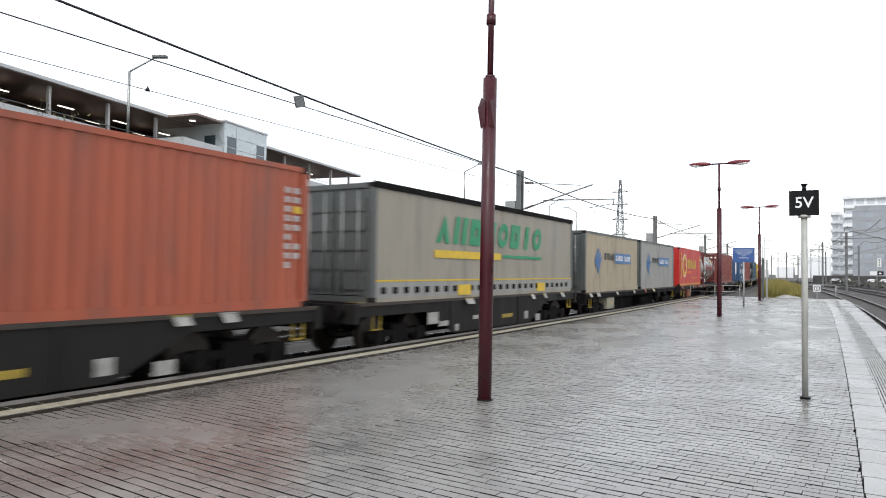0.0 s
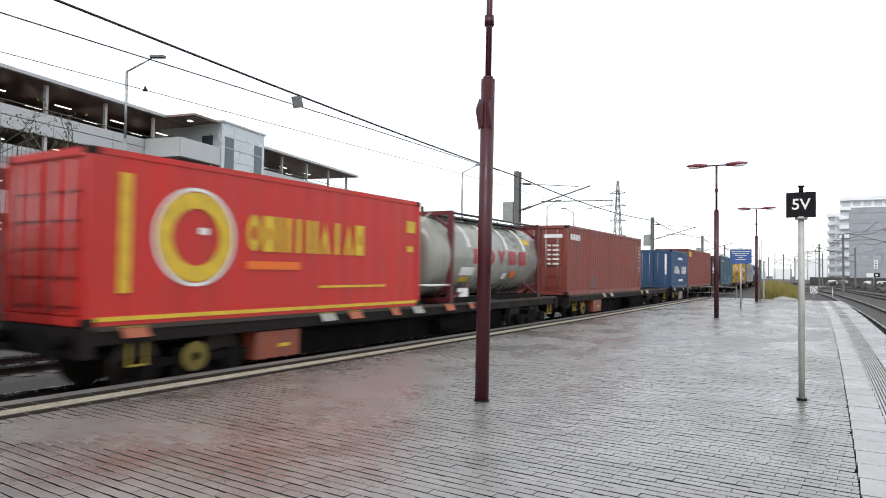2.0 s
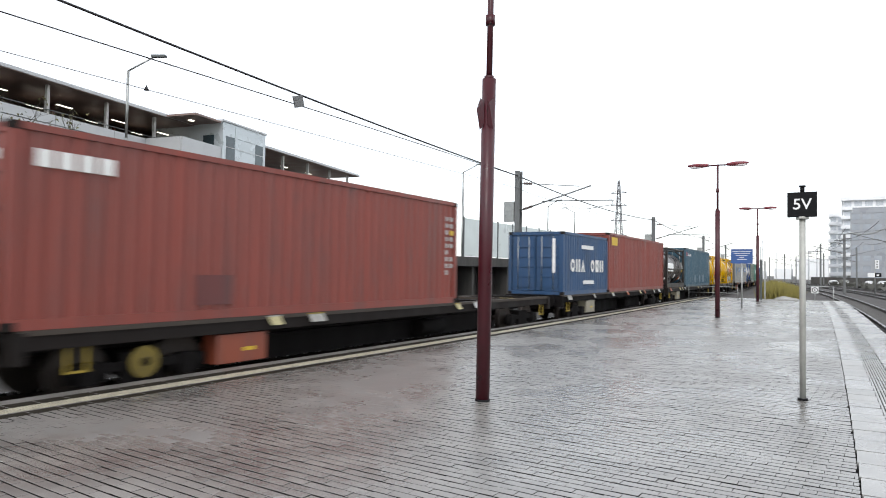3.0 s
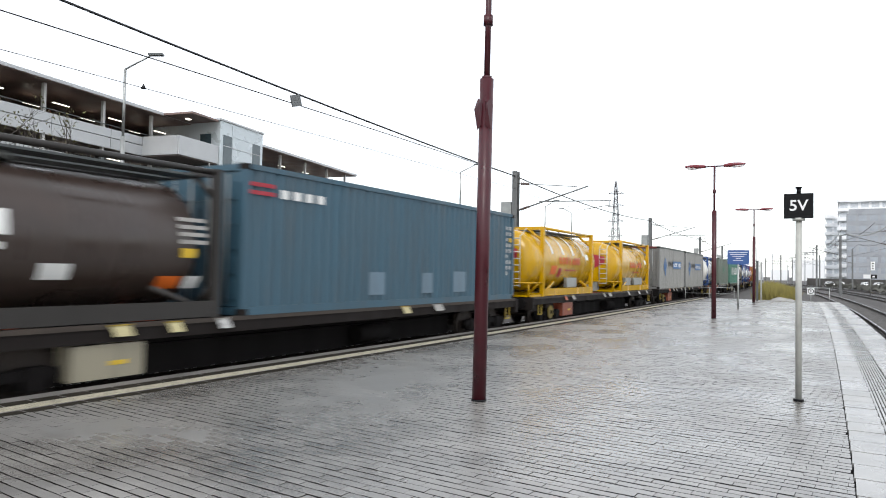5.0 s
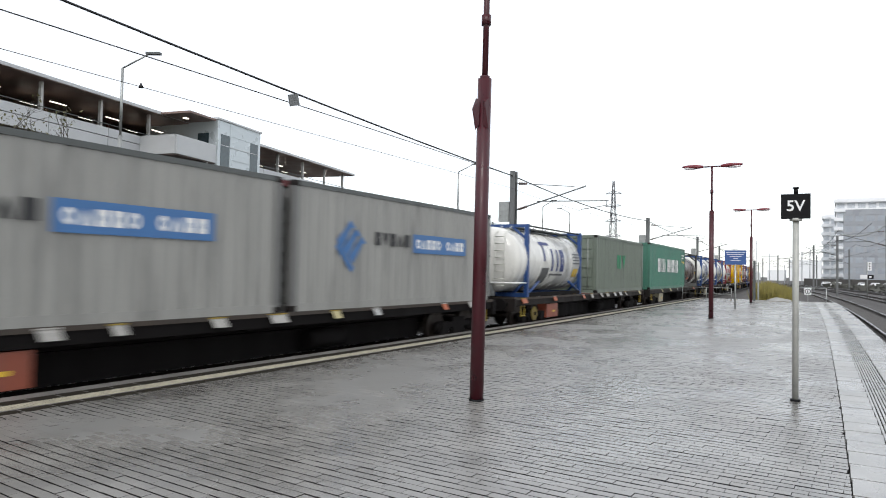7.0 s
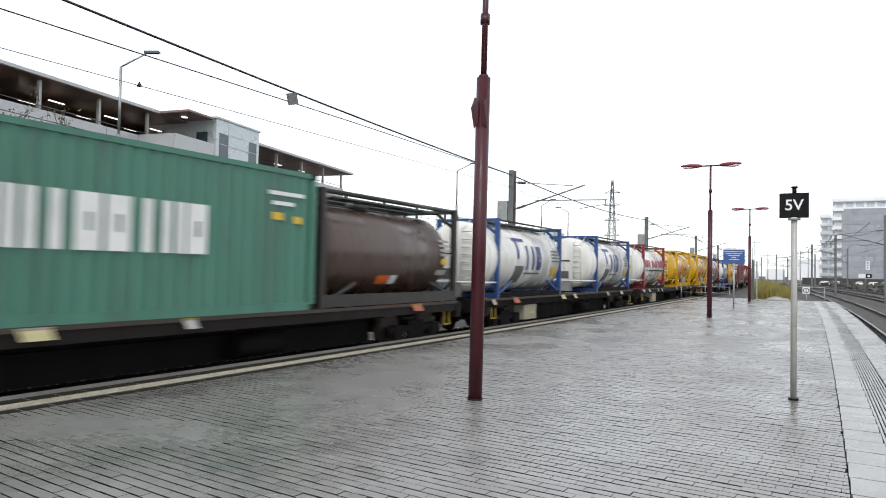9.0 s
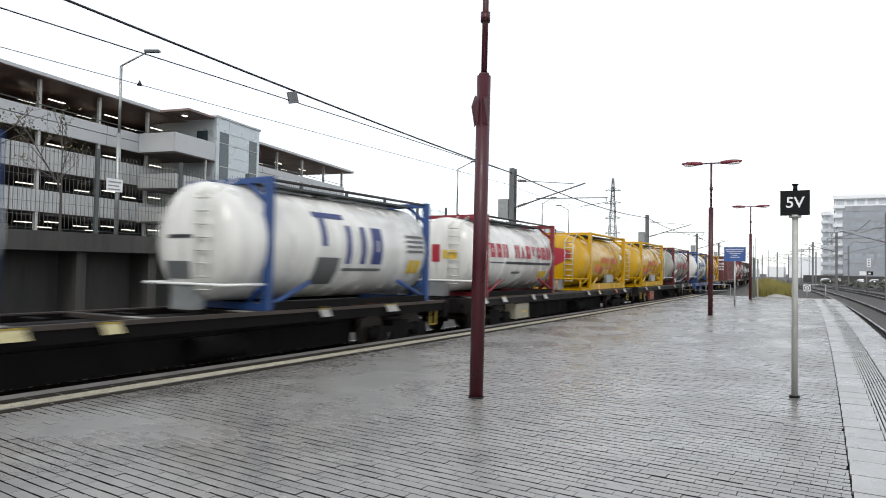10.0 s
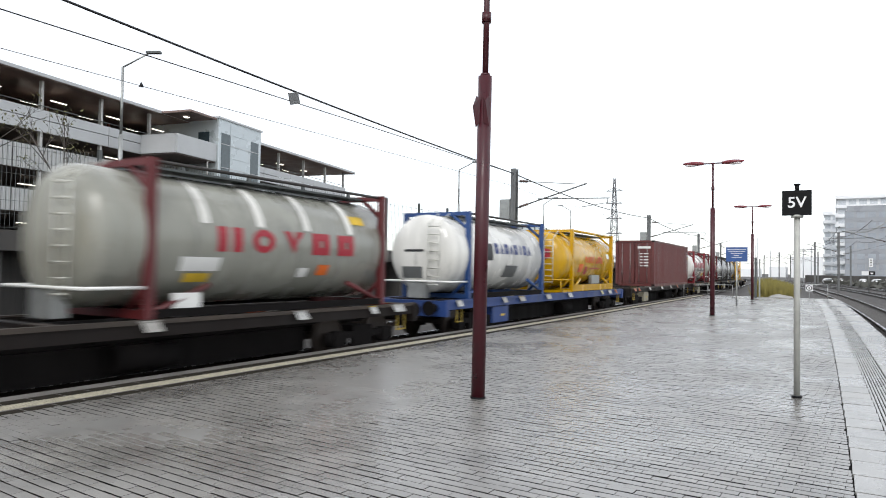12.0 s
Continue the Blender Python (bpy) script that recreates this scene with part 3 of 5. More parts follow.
# in the garage's space y runs along the facade and +x faces the tracks
G0, G1 = -26.0, 48.6


def gpart(name, rows, material, label=""):
    return part(name, boxes(*rows), material, garage, label)


gpart("roof", [(-18, 0.0, G0, G1, 13.85, 14.05)], M_ROOF, "thin dark overhanging roof")
gpart("roof_edge", [(0.003, 0.08, G0, G1, 13.9, 14.12)], M_CLAD, "pale metal roof edge")
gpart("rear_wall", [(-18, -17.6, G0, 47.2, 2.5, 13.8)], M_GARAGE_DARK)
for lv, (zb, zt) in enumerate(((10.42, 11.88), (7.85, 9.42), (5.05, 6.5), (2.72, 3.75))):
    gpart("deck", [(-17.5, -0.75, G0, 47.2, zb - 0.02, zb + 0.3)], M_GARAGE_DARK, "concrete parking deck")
    if lv == 0:
        y = G0
        while y < 47:
            e = min(y + 5.0, 47.2)
            gpart("parapet_panel", [(-0.7, -0.6, y + 0.02, e - 0.02, zb, 11.2), (-0.72, -0.58, y + 0.02, e - 0.02, 11.25, zt)], M_CLAD)
            y = e
        gpart("hand_rail", [(-0.68, -0.64, G0, 47.2, zt + 0.25, zt + 0.3)], M_FENCE)
    else:
        y = G0
        while y < 47:
            e = min(y + 2.5, 47.2)
            rows = [(-0.68, -0.64, y + 0.03, e - 0.03, zb, zt)]
            panel = gpart("mesh_panel", rows, M_MESH)
            part("slat", boxes(*[(-0.638, -0.615, y + 0.1 + 0.3 * j, y + 0.16 + 0.3 * j, zb, zt) for j in range(8) if y + 0.16 + 0.3 * j < e]), M_CLAD, panel)
            y = e
cols = [3.54 - 5.0 * j for j in range(6)] + [8.45, 13.24, 27.0, 31.97, 37.1, 42.14, 46.91]
for y in cols:
    gpart("column", [(-0.95, -0.72, y - 0.1, y + 0.1, 2.6, 13.85)], M_COLUMN)
for y in [c + 1.4 for c in cols]:
    for zc in (13.1, 9.95, 7.25, 4.5):
        part("ceiling_tube", boxes((-4.5, -4.35, y, y + 1.3, zc, zc + 0.05)), M_TUBE, garage, "lit fluorescent tube")
        part("ceiling_tube", boxes((-2.4, -2.28, y + 0.6, y + 1.9, zc, zc + 0.05)), M_TUBE, garage, "lit fluorescent tube")
        part("ceiling_tube", boxes((-9.5, -9.35, y + 1.0, y + 2.3, zc, zc + 0.05)), M_TUBE, garage, "lit fluorescent tube")
for y in (-3.0, 3.0, 9.0, 15.0):
    gpart("inner_frame", [(-7.0, -6.8, y, y + 0.2, 10.7, 13.8), (-7.0, -6.8, y - 2.4, y + 2.4, 12.9, 13.1)], M_REDTRIM, "dark red steel frame")
# stair tower
tower = part("stair_tower", boxes((-4.0, 3.0, 16.95, 23.05, 2.6, 14.1)), M_TOWERCLAD, garage, "pale panel-clad stair tower")
part("tower_roof", boxes((-4.1, 3.1, 16.8, 23.15, 14.101, 14.25)), M_CLAD, tower)
for y in (17.35, 21.5):
    part("glazing_strip", boxes((3.005, 3.03, y, y + 1.15, 2.8, 12.95)), M_GLASS_DARK, tower, "tall dark glass strip")
for z in range(3, 14):
    part("panel", boxes((3.004, 3.035, 18.55, 21.45, z - 0.05, z + 0.9)), M_TOWERCLAD, tower)
for z in (4.0, 6.0, 8.0, 10.0, 12.0):
    part("transom", boxes((3.032, 3.05, 17.3, 22.7, z, z + 0.05)), M_CLAD, tower)
part("side_window", boxes((1.0, 2.1, 16.90, 16.94, 12.0, 13.0)), M_GLASS_DARK, tower, "dark window")
part("tower_canopy", boxes((-1.0, 2.9, 13.6, 16.79, 13.92, 14.08)), M_ROOF, tower, "flat canopy")
part("canopy_lamp", boxes((1.0, 1.3, 15.0, 15.4, 13.86, 13.915)), M_TUBE, tower)
for zb, zt in ((10.42, 11.9), (7.6, 8.7), (5.0, 6.1)):
    part("balcony_front", boxes((2.8, 2.9, 12.2, 16.9, zb, zt)), M_CLAD if zb > 10 else M_MESH, tower)
    part("balcony_side", boxes((-0.55, 2.8, 12.1, 12.2, zb, zt)), M_CLAD if zb > 10 else M_MESH, tower)
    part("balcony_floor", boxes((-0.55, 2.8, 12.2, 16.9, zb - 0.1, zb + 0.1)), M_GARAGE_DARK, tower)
part("balcony_post", boxes((2.7, 2.8, 15.9, 16.0, 2.7, 10.4)), M_COLUMN, tower)


def parked_car(at, paint, label):
    root = thing("parked_car", label, "car", at, "parked cars")
    bm = bmesh.new()
    prof = [(-2.1, 0.35), (-2.1, 0.8), (-1.2, 0.95), (-0.55, 1.42), (1.0, 1.45), (1.75, 0.98), (2.1, 0.9), (2.1, 0.35)]
    rings = [[bm.verts.new((x * (0.82 if z > 1.1 else 1), y, z)) for y, z in prof] for x in (-0.85, 0.85)]
    n = len(prof)
    for i in range(n):
        bm.faces.new((rings[0][i], rings[0][(i + 1) % n], rings[1][(i + 1) % n], rings[1][i]))
    bm.faces.new(rings[0])
    bm.faces.new(rings[1][::-1])
    part("body", bm, paint, root)
    for x in (-0.8, 0.8):
        for y in (-1.3, 1.3):
            part("wheel", tubes(((x - 0.1, y, 0.32), (x + 0.1, y, 0.32), 0.32), n=16), M_BLACK, root)
    part("windscreen", boxes((-0.68, 0.68, -0.95, -0.8, 1.0, 1.3)), M_GLASS_DARK, root)
    return root


def street_lamp(at, top, tall_arm=1.4):
    root = thing("street_lamp", "tall grey street lamp with a slanting arm", "street lamp", at, "street lamps")
    part("pole", tubes(((0, 0, 0), (0, 0, top * 0.62), 0.11, ), ((0, 0, top * 0.62), (0, 0, top), 0.07), n=12), M_GALV, root)
    part("arm", tubes(((0, 0, top), (tall_arm, 0, top + 0.75), 0.045), n=8), M_GALV, root)
    part("lamp_head", boxes((tall_arm - 0.15, tall_arm + 0.6, -0.13, 0.13, top + 0.71, top + 0.82)), M_FENCE, root, "dark flat lamp head")
    return root


LZ = WALL_TOP - 0.25
street_lamp(pose(-32, 20.64, LZ, 0, 0, 28), 11.96 - LZ)
street_lamp(pose(-32, 55.86, LZ, 0, 0, 28), 11.4 - LZ)
street_lamp(pose(-34, 82, LZ, 0, 0, -5), 10.5 - LZ)
street_lamp(pose(-34, 92, LZ, 0, 0, 175), 10.5 - LZ)


def bare_tree(at, height, seed):
    rnd = random.Random(seed)
    root = thing("bare_tree", "slim bare street tree with a few late leaves", "tree", at, "street trees")
    bm, lf = bmesh.new(), bmesh.new()

    def grow(p, d, r, length, depth):
        q = p + d * length
        tube(bm, p, q, r, r * 0.65, n=6, caps=False)
        if depth == 0:
            for _ in range(3):
                c = q + Vector((rnd.gauss(0, .2), rnd.gauss(0, .2), rnd.gauss(0, .2)))
                a = [lf.verts.new(c + Vector((rnd.gauss(0, .05), rnd.gauss(0, .05), rnd.gauss(0, .05)))) for _ in range(3)]
                lf.faces.new(a)
            return
        for _ in range(3):
            nd = (d + Vector((rnd.gauss(0, .45), rnd.gauss(0, .45), rnd.gauss(.15, .25)))).normalized()
            grow(p.lerp(q, rnd.uniform(.6, 1)), nd, r * 0.55, length * rnd.uniform(.55, .8), depth - 1)

    grow(Vector((0, 0, 0)), Vector((0, 0, 1)), 0.075, height * 0.42, 4)
    part("trunk", bm, M_BARK, root)
    part("leaves", lf, M_TWIG, root, "sparse yellow-green leaves")
    return root


bare_tree(pose(-31.0, 13.4, LZ), 7.5, 3)
bare_tree(pose(-31.5, 17.5, LZ), 6.5, 5)
bare_tree(pose(-30.5, 9.0, LZ), 6.0, 9)

# ---- lattice pylon far behind ----
pyl = thing("lattice_pylon", "tall steel lattice power pylon with haze in its grey", "pylon", pose(-78.5, 262, -3.2))
# steel grey with the distance haze mixed into the colour
M_PYLON = mat("pylon_haze_grey", (0.2, 0.2, 0.21), 0.7, 0.2, vary=0.1)


def pw(z):
    return 1.9 * (1 - z / 43) + 0.25


for sx in (-1, 1):
    for sy in (-1, 1):
        part("leg", tubes(*[((sx * pw(a), sy * pw(a), a), (sx * pw(a + 7), sy * pw(a + 7), a + 7), 0.14) for a in (0, 7, 14, 21, 28, 35)], n=5), M_PYLON, pyl)
bm = bmesh.new()
for i in range(14):
    a, b = i * 3.0, i * 3.0 + 3.0
    for sx, sy, tx, ty in ((-1, -1, 1, -1), (1, -1, 1, 1), (1, 1, -1, 1), (-1, 1, -1, -1)):
        tube(bm, (sx * pw(a), sy * pw(a), a), (tx * pw(b), ty * pw(b), b), 0.08, n=4)
        tube(bm, (tx * pw(a), ty * pw(a), a), (sx * pw(b), sy * pw(b), b), 0.08, n=4)
part("bracing", bm, M_PYLON, pyl)
for z in (20, 26, 32, 37):
    part("cross_arm", tubes(((-3.2, 0, z), (3.2, 0, z), 0.16), ((-3.2, 0, z), (0, 0, z + 1.2), 0.1), ((3.2, 0, z), (0, 0, z + 1.2), 0.1), n=5), M_PYLON, pyl)

# ---- distant buildings on the far side ----
def apartment(name, at, w, d, floors, fh, wall, glass, label, balconies, step=3.0):
    root = thing(name, label, "building", at)
    part("wall", boxes((0, w, 0, d, 0, floors * fh)), wall, root)
    for f in range(floors):
        part("floor_band", boxes((-0.25, w + 0.2, -0.35, -0.045, f * fh + fh - 0.55, f * fh + fh - 0.05), (-0.35, -0.045, -0.04, d, f * fh + fh - 0.55, f * fh + fh - 0.05)) if balconies else boxes((-0.05, w, -0.06, -0.001, f * fh + fh - 0.2, f * fh + fh - 0.1)), wall, root)
    part("roof", boxes((0.5, w - 0.5, 0.5, d - 0.5, floors * fh + 0.002, floors * fh + 1.4)), wall, root, "set-back roof storey")
    for f in range(floors):
        z = f * fh
        n = int(w / step)
        for i in range(n):
            x = (i + 0.12) * w / n
            part("window", boxes((x, x + 0.72 * w / n, -0.04, 0.03, z + 0.9, z + fh - 0.5)), glass, root)
        for i in range(int(d / step)):
            y = (i + 0.15) * step
            part("window", boxes((-0.04, 0.03, y, y + 0.65 * step, z + 0.9, z + fh - 0.5)), glass, root)
        if balconies:
            part("balcony", boxes((-0.6, w * 0.55, -1.3, -0.36, z + fh - 0.35, z + fh - 0.05), (-0.6, w * 0.55, -1.3, -1.2, z + fh - 0.04, z + fh + 0.75)), wall, root)
    return root


# distance haze comes only from the lightened wall and glass colours
apartment("apartment_tower", pose(-2.0, 262, -0.6), 30, 18, 9, 3.15, M_TOWERWHITE, M_TOWERGLASS, "white apartment tower with stacked balconies", True)
apartment("apartment_wing", pose(-6.2, 285, -0.6), 4.6, 10, 8, 3.1, M_TOWERWHITE, M_TOWERGLASS, "narrow white apartment wing with balconies", True, 2.2)
apartment("office_block", pose(0.2, 225, -0.6), 40, 16, 7, 3.0, M_TOWERGREY, M_OFFGLASS, "dark grey glazed office block", False, 2.6)
for i in range(16):
    far = thing("far_mast", "thin mast far along the yard, coloured pale for haze", "mast", pose(-46 + i * 3.4 + 1.3 * math.sin(i * 2.1), 270 + 35 * math.sin(i * 1.7), -0.6), "far masts")
    hh = 9.5 + 2.5 * math.sin(i * 1.3) + (7 if i == 5 else 0)
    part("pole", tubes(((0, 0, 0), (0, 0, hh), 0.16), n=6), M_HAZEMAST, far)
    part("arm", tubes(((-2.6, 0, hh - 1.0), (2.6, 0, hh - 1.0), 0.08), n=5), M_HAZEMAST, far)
# low scrub, walls and a skyline coloured pale for haze along the horizon
bm = bmesh.new()
rng = np.random.default_rng(11)
for i in range(2600):
    y = 120 + rng.random() * 90
    x = -14 - 0.00028 * y * y + rng.random() * 60
    if abs(x - bend(2.9, y, K4)) < 3.2 or abs(x - bend(7.6, y, K4)) < 3 or abs(x - bend(-10.9, y)) < 3 or x > 20 or abs(x - bend(12.2, y, K4)) < 3:
        continue
    s = 0.4 + rng.random() * 0.8
    c = Vector((x, y, -0.5 + s * 0.4))
    a = [bm.verts.new(c + Vector(rng.normal(0, s * 0.5, 3))) for _ in range(4)]
    for q in ((0, 1, 2), (0, 2, 3), (0, 1, 3), (1, 2, 3)):
        bm.faces.new([a[k] for k in q])
single("scrub", bm, M_BUSH, "low dark scrub and clutter along the yard", "scrub", "stuff")
bm = bmesh.new()
x = -420.0
rnd = random.Random(8)
while x < 260:
    w = rnd.uniform(6, 22)
    box(bm, x, x + w, 520, 540, -1, rnd.choice((6, 8, 10, 12, 14)) + rnd.uniform(-1.5, 1.5))
    x += w + rnd.uniform(0, 8)
single("skyline", bm, M_HAZE, "row of distant city buildings, coloured pale for haze", "backdrop", "structure")
yard_wall = single("yard_wall", boxes((-9, 70, 205, 206, -0.6, 1.6)), M_WALL, "low dark wall across the yard", "wall", "structure")
sig = thing("track_signal", "tall signal with white and black boards beside the track", "signal", pose(2.95, 110, -0.62))
part("post", tubes(((0, 0, 0), (0, 0, 4.8), 0.07)), M_GALV, sig)
part("signal_head", boxes((0.02, 0.5, -0.3, -0.1, 3.6, 4.8)), M_WHITE, sig, "white signal head")
for z in (3.85, 4.2, 4.55):
    part("lens", tubes(((0.26, -0.33, z), (0.26, -0.301, z), 0.09), n=12), M_BLACK, sig)
part("marker_board", boxes((-0.85, 0.0, -0.3, -0.22, 2.45, 3.0)), M_WHITE, sig, "white board")
part("dark_board", boxes((0.01, 0.75, -0.3, -0.22, 2.45, 3.0)), M_BLACK, sig, "black board")
part("board_light", boxes((0.2, 0.5, -0.305, -0.301, 2.62, 2.82)), M_WHITE, sig)
for x, y in ((4.4, 200), (7.2, 201), (9.9, 200), (13.5, 201), (-3.6, 199), (-1.1, 200)):
    parked_car(pose(x, y, -0.62, 0, 0, 12), M_WHITE, "small white car parked far across the yard")

# ---- the freight train ----
RUST = (0.09, 0.05, 0.035)


def paint(name, color, dirt=0.38, rough=0.45, spec=0.5):
    return mat(name, color, rough, vary=0.22, scale=1.6, grime=tuple(c * 0.45 + min(0.03, 0.4 * sum(color) / 3) for c in color), grime_amount=dirt, streak=True, spec=spec)


P_ORANGE = paint("paint_orange_red", (0.33, 0.075, 0.035))
P_REDBROWN = paint("paint_red_brown", (0.20, 0.042, 0.03))
P_BROWN = paint("paint_brown", (0.115, 0.028, 0.026))
P_BLUE = paint("paint_blue", (0.02, 0.062, 0.145))
P_TEAL = paint("paint_steel_blue", (0.034, 0.085, 0.122))
P_GREEN = paint("paint_sea_green", (0.055, 0.175, 0.125))
P_OLIVE = paint("paint_grey_green", (0.13, 0.155, 0.125))
P_GREY = paint("paint_light_grey", (0.26, 0.257, 0.24))
P_BEIGE = paint("paint_beige", (0.33, 0.275, 0.19))
P_CURTAIN = paint("curtain_beige_grey", (0.27, 0.243, 0.195), 0.3, 0.5)
P_RED = paint("paint_bright_red", (0.47, 0.02, 0.014), 0.15)
P_DARKGREY = paint("paint_dark_grey", (0.075, 0.082, 0.08))
P_MIDGREY = paint("paint_mid_grey", (0.14, 0.14, 0.135))
P_HOYER = paint("frame_brown_red", (0.095, 0.012, 0.014), 0.2)
P_BLACK = paint("wagon_black", (0.007, 0.006, 0.006), 0.25, 0.8, 0.1)
P_WAGONGREY = paint("wagon_grey", (0.015, 0.0135, 0.0125), 0.3, 0.7, 0.2)
P_WAGONBLUE = paint("wagon_blue", (0.016, 0.045, 0.17), 0.3, 0.5)
P_WAGONBROWN = paint("wagon_brown", (0.012, 0.009, 0.008), 0.3, 0.7, 0.2)
P_YELLOW = paint("paint_yellow", (0.49, 0.275, 0.001), 0.08, 0.22)
P_TANKGREY = paint("tank_grey", (0.26, 0.26, 0.225), 0.2, 0.24)
P_TANKWHITE = paint("tank_white", (0.66, 0.65, 0.61), 0.12, 0.22)
P_TANKBROWN = paint("tank_brown", (0.065, 0.04, 0.03), 0.2, 0.28)
P_TANKBLACK = paint("tank_dark_brown", (0.04, 0.027, 0.022), 0.2, 0.28)
P_LADDER = mat("ladder_alloy", (0.55, 0.55, 0.5), 0.4, 0.3, vary=0.15)
P_TANKSTEEL = mat("tank_steel", (0.5, 0.5, 0.5), 0.3, 0.7, vary=0.15, scale=2)
P_FRAMERED = paint("frame_red", (0.17, 0.009, 0.015), 0.15)
P_FRAMEBLUE = paint("frame_blue", (0.014, 0.05, 0.17), 0.15)
P_FRAMEBROWN = paint("frame_dark", (0.018, 0.015, 0.013), 0.15)
D_WHITE = mat("decal_white", (0.72, 0.72, 0.70), 0.5, vary=0.1)
D_BLUE = mat("decal_blue", (0.045, 0.14, 0.33), 0.5, vary=0.12)
D_NAVY = mat("decal_navy", (0.03, 0.045, 0.16), 0.5, vary=0.1)
D_BLACK = mat("decal_black", (0.02, 0.02, 0.022), 0.5, vary=0.1)
D_GREEN = mat("decal_green", (0.01, 0.23, 0.10), 0.5, vary=0.12)
D_YELLOW = mat("decal_yellow", (0.6, 0.4, 0.03), 0.55, vary=0.25, scale=4)
D_RED = mat("decal_red", (0.33, 0.015, 0.03), 0.5, vary=0.1)
D_ORANGERED = mat("decal_orange_red", (0.55, 0.07, 0.01), 0.5, vary=0.1)
D_ORANGE = mat("decal_orange", (0.7, 0.14, 0.015), 0.5, vary=0.1)
D_DULLYELLOW = mat("decal_dull_yellow", (0.28, 0.2, 0.025), 0.6, vary=0.4, scale=6)
D_FADED = mat("decal_faded_white", (0.38, 0.38, 0.37), 0.6, vary=0.5, scale=14)
P_FADEBLUE = paint("faded_pale_blue", (0.11, 0.17, 0.22), 0.3)
D_CREAM = mat("decal_cream", (0.42, 0.37, 0.2), 0.6, vary=0.3, scale=6)
D_DIRTY = mat("decal_dirty_white", (0.3, 0.29, 0.27), 0.6, vary=0.4, scale=6)
D_BOXRED = mat("decal_red_brown", (0.33, 0.09, 0.04), 0.6, vary=0.3, scale=6)
D_WHEEL = mat("hand_wheel_yellow", (0.13, 0.095, 0.015), 0.7, vary=0.4, scale=6)
D_GREY = mat("decal_grey", (0.10, 0.105, 0.105), 0.5, vary=0.1)
TRAIN = []          # (object, metres along the track at the start, height)
W = 1.219


def side_plate(y0, y1, z0, z1, x=W + 0.004, t=0.005):
    return (x, x + t, y0, y1, z0, z1)


def ring_quads(cu=0.5, cv=0.5, ru=0.5, rv=0.5, hole=0.5, n=20):
    out = []
    for i in range(n):
        p, q = [2 * math.pi * k / n for k in (i, i + 1)]
        out.append([(cu + ru * f * math.cos(a), cv + rv * f * math.sin(a)) for a, f in ((p, hole), (p, 1), (q, 1), (q, hole))])
    return out


def bar_quad(u0, u1, v0, v1):
    return [(u0, v0), (u1, v0), (u1, v1), (u0, v1)]


# plain shapes that stand for the characters of a brand's word: ring, wedges, bar, pair of bars, hollow block, block
MARKS = {
    "o": ring_quads(hole=0.45), "l": [bar_quad(0.3, 0.7, 0, 1)], "d": [bar_quad(0, 0.38, 0, 1), bar_quad(0.62, 1, 0, 1)],
    "a": [[(0, 0), (0.34, 0), (0.5, 0.45), (0.5, 1)], [(0.66, 0), (1, 0), (0.5, 1), (0.5, 0.45)]],
    "v": [[(0.5, 0), (0.5, 0.55), (0.34, 1), (0, 1)], [(0.5, 0), (1, 1), (0.66, 1), (0.5, 0.55)]],
    "b": [bar_quad(0, 0.42, 0, 1), bar_quad(0.42, 0.95, 0, 0.34), bar_quad(0.42, 0.95, 0.66, 1), bar_quad(0.6, 0.95, 0.34, 0.66)],
    "s": [bar_quad(0.05, 0.95, 0, 1)],
}


def marks(word_shapes, y0, y1, z0, z1, gap, slant, place):
    """Yields one bmesh for each shape, set side by side between y0 and y1; place turns (y, z) into a point."""
    p = (y1 - y0) / len(word_shapes)
    for i, code in enumerate(word_shapes):
        if code == " ":
            continue
        bm = bmesh.new()
        for quad in MARKS[code]:
            (a, b, c, d), rows = [Vector(q) for q in quad], []
            for k in range(5):
                ends = a.lerp(d, k / 4), b.lerp(c, k / 4)
                rows.append([bm.verts.new(place(y0 + (i + e.x * (1 - gap)) * p + slant * e.y * (z1 - z0), z0 + e.y * (z1 - z0))) for e in ends])
            for m, n in zip(rows, rows[1:]):
                bm.faces.new((m[0], m[1], n[1], n[0]))
        bmesh.ops.remove_doubles(bm, verts=bm.verts, dist=0.0005)
        yield bm


def word(root, n, y0, y1, z0, z1, material, label="", x=W + 0.004, gap=0.3, slant=0.0):
    """A brand word drawn as plain shapes of its size, one for each character."""
    for bm in marks("s" * n if isinstance(n, int) else n, y0, y1, z0, z1, gap, slant, lambda y, z: (x + 0.004, y, z)):
        part("word_block", bm, material, root, label)


def corrugated(bm, x, y0, y1, z0, z1, depth, pitch, side):
    """A wall of trapezoid folds along y; side is the outward sign of x."""
    n = max(1, round((y1 - y0) / pitch))
    p = (y1 - y0) / n
    pts = []
    for i in range(n):
        a = y0 + i * p
        pts += [(a, 0), (a + 0.34 * p, 0), (a + 0.5 * p, 1), (a + 0.84 * p, 1)]
    pts.append((y1, 0))
    lo = [bm.verts.new((x - side * depth * d, y, z0)) for y, d in pts]
    hi = [bm.verts.new((x - side * depth * d, y, z1)) for y, d in pts]
    for i in range(len(pts) - 1):
        bm.faces.new((lo[i], lo[i + 1], hi[i + 1], hi[i]) if side > 0 else (lo[i], hi[i], hi[i + 1], lo[i + 1]))


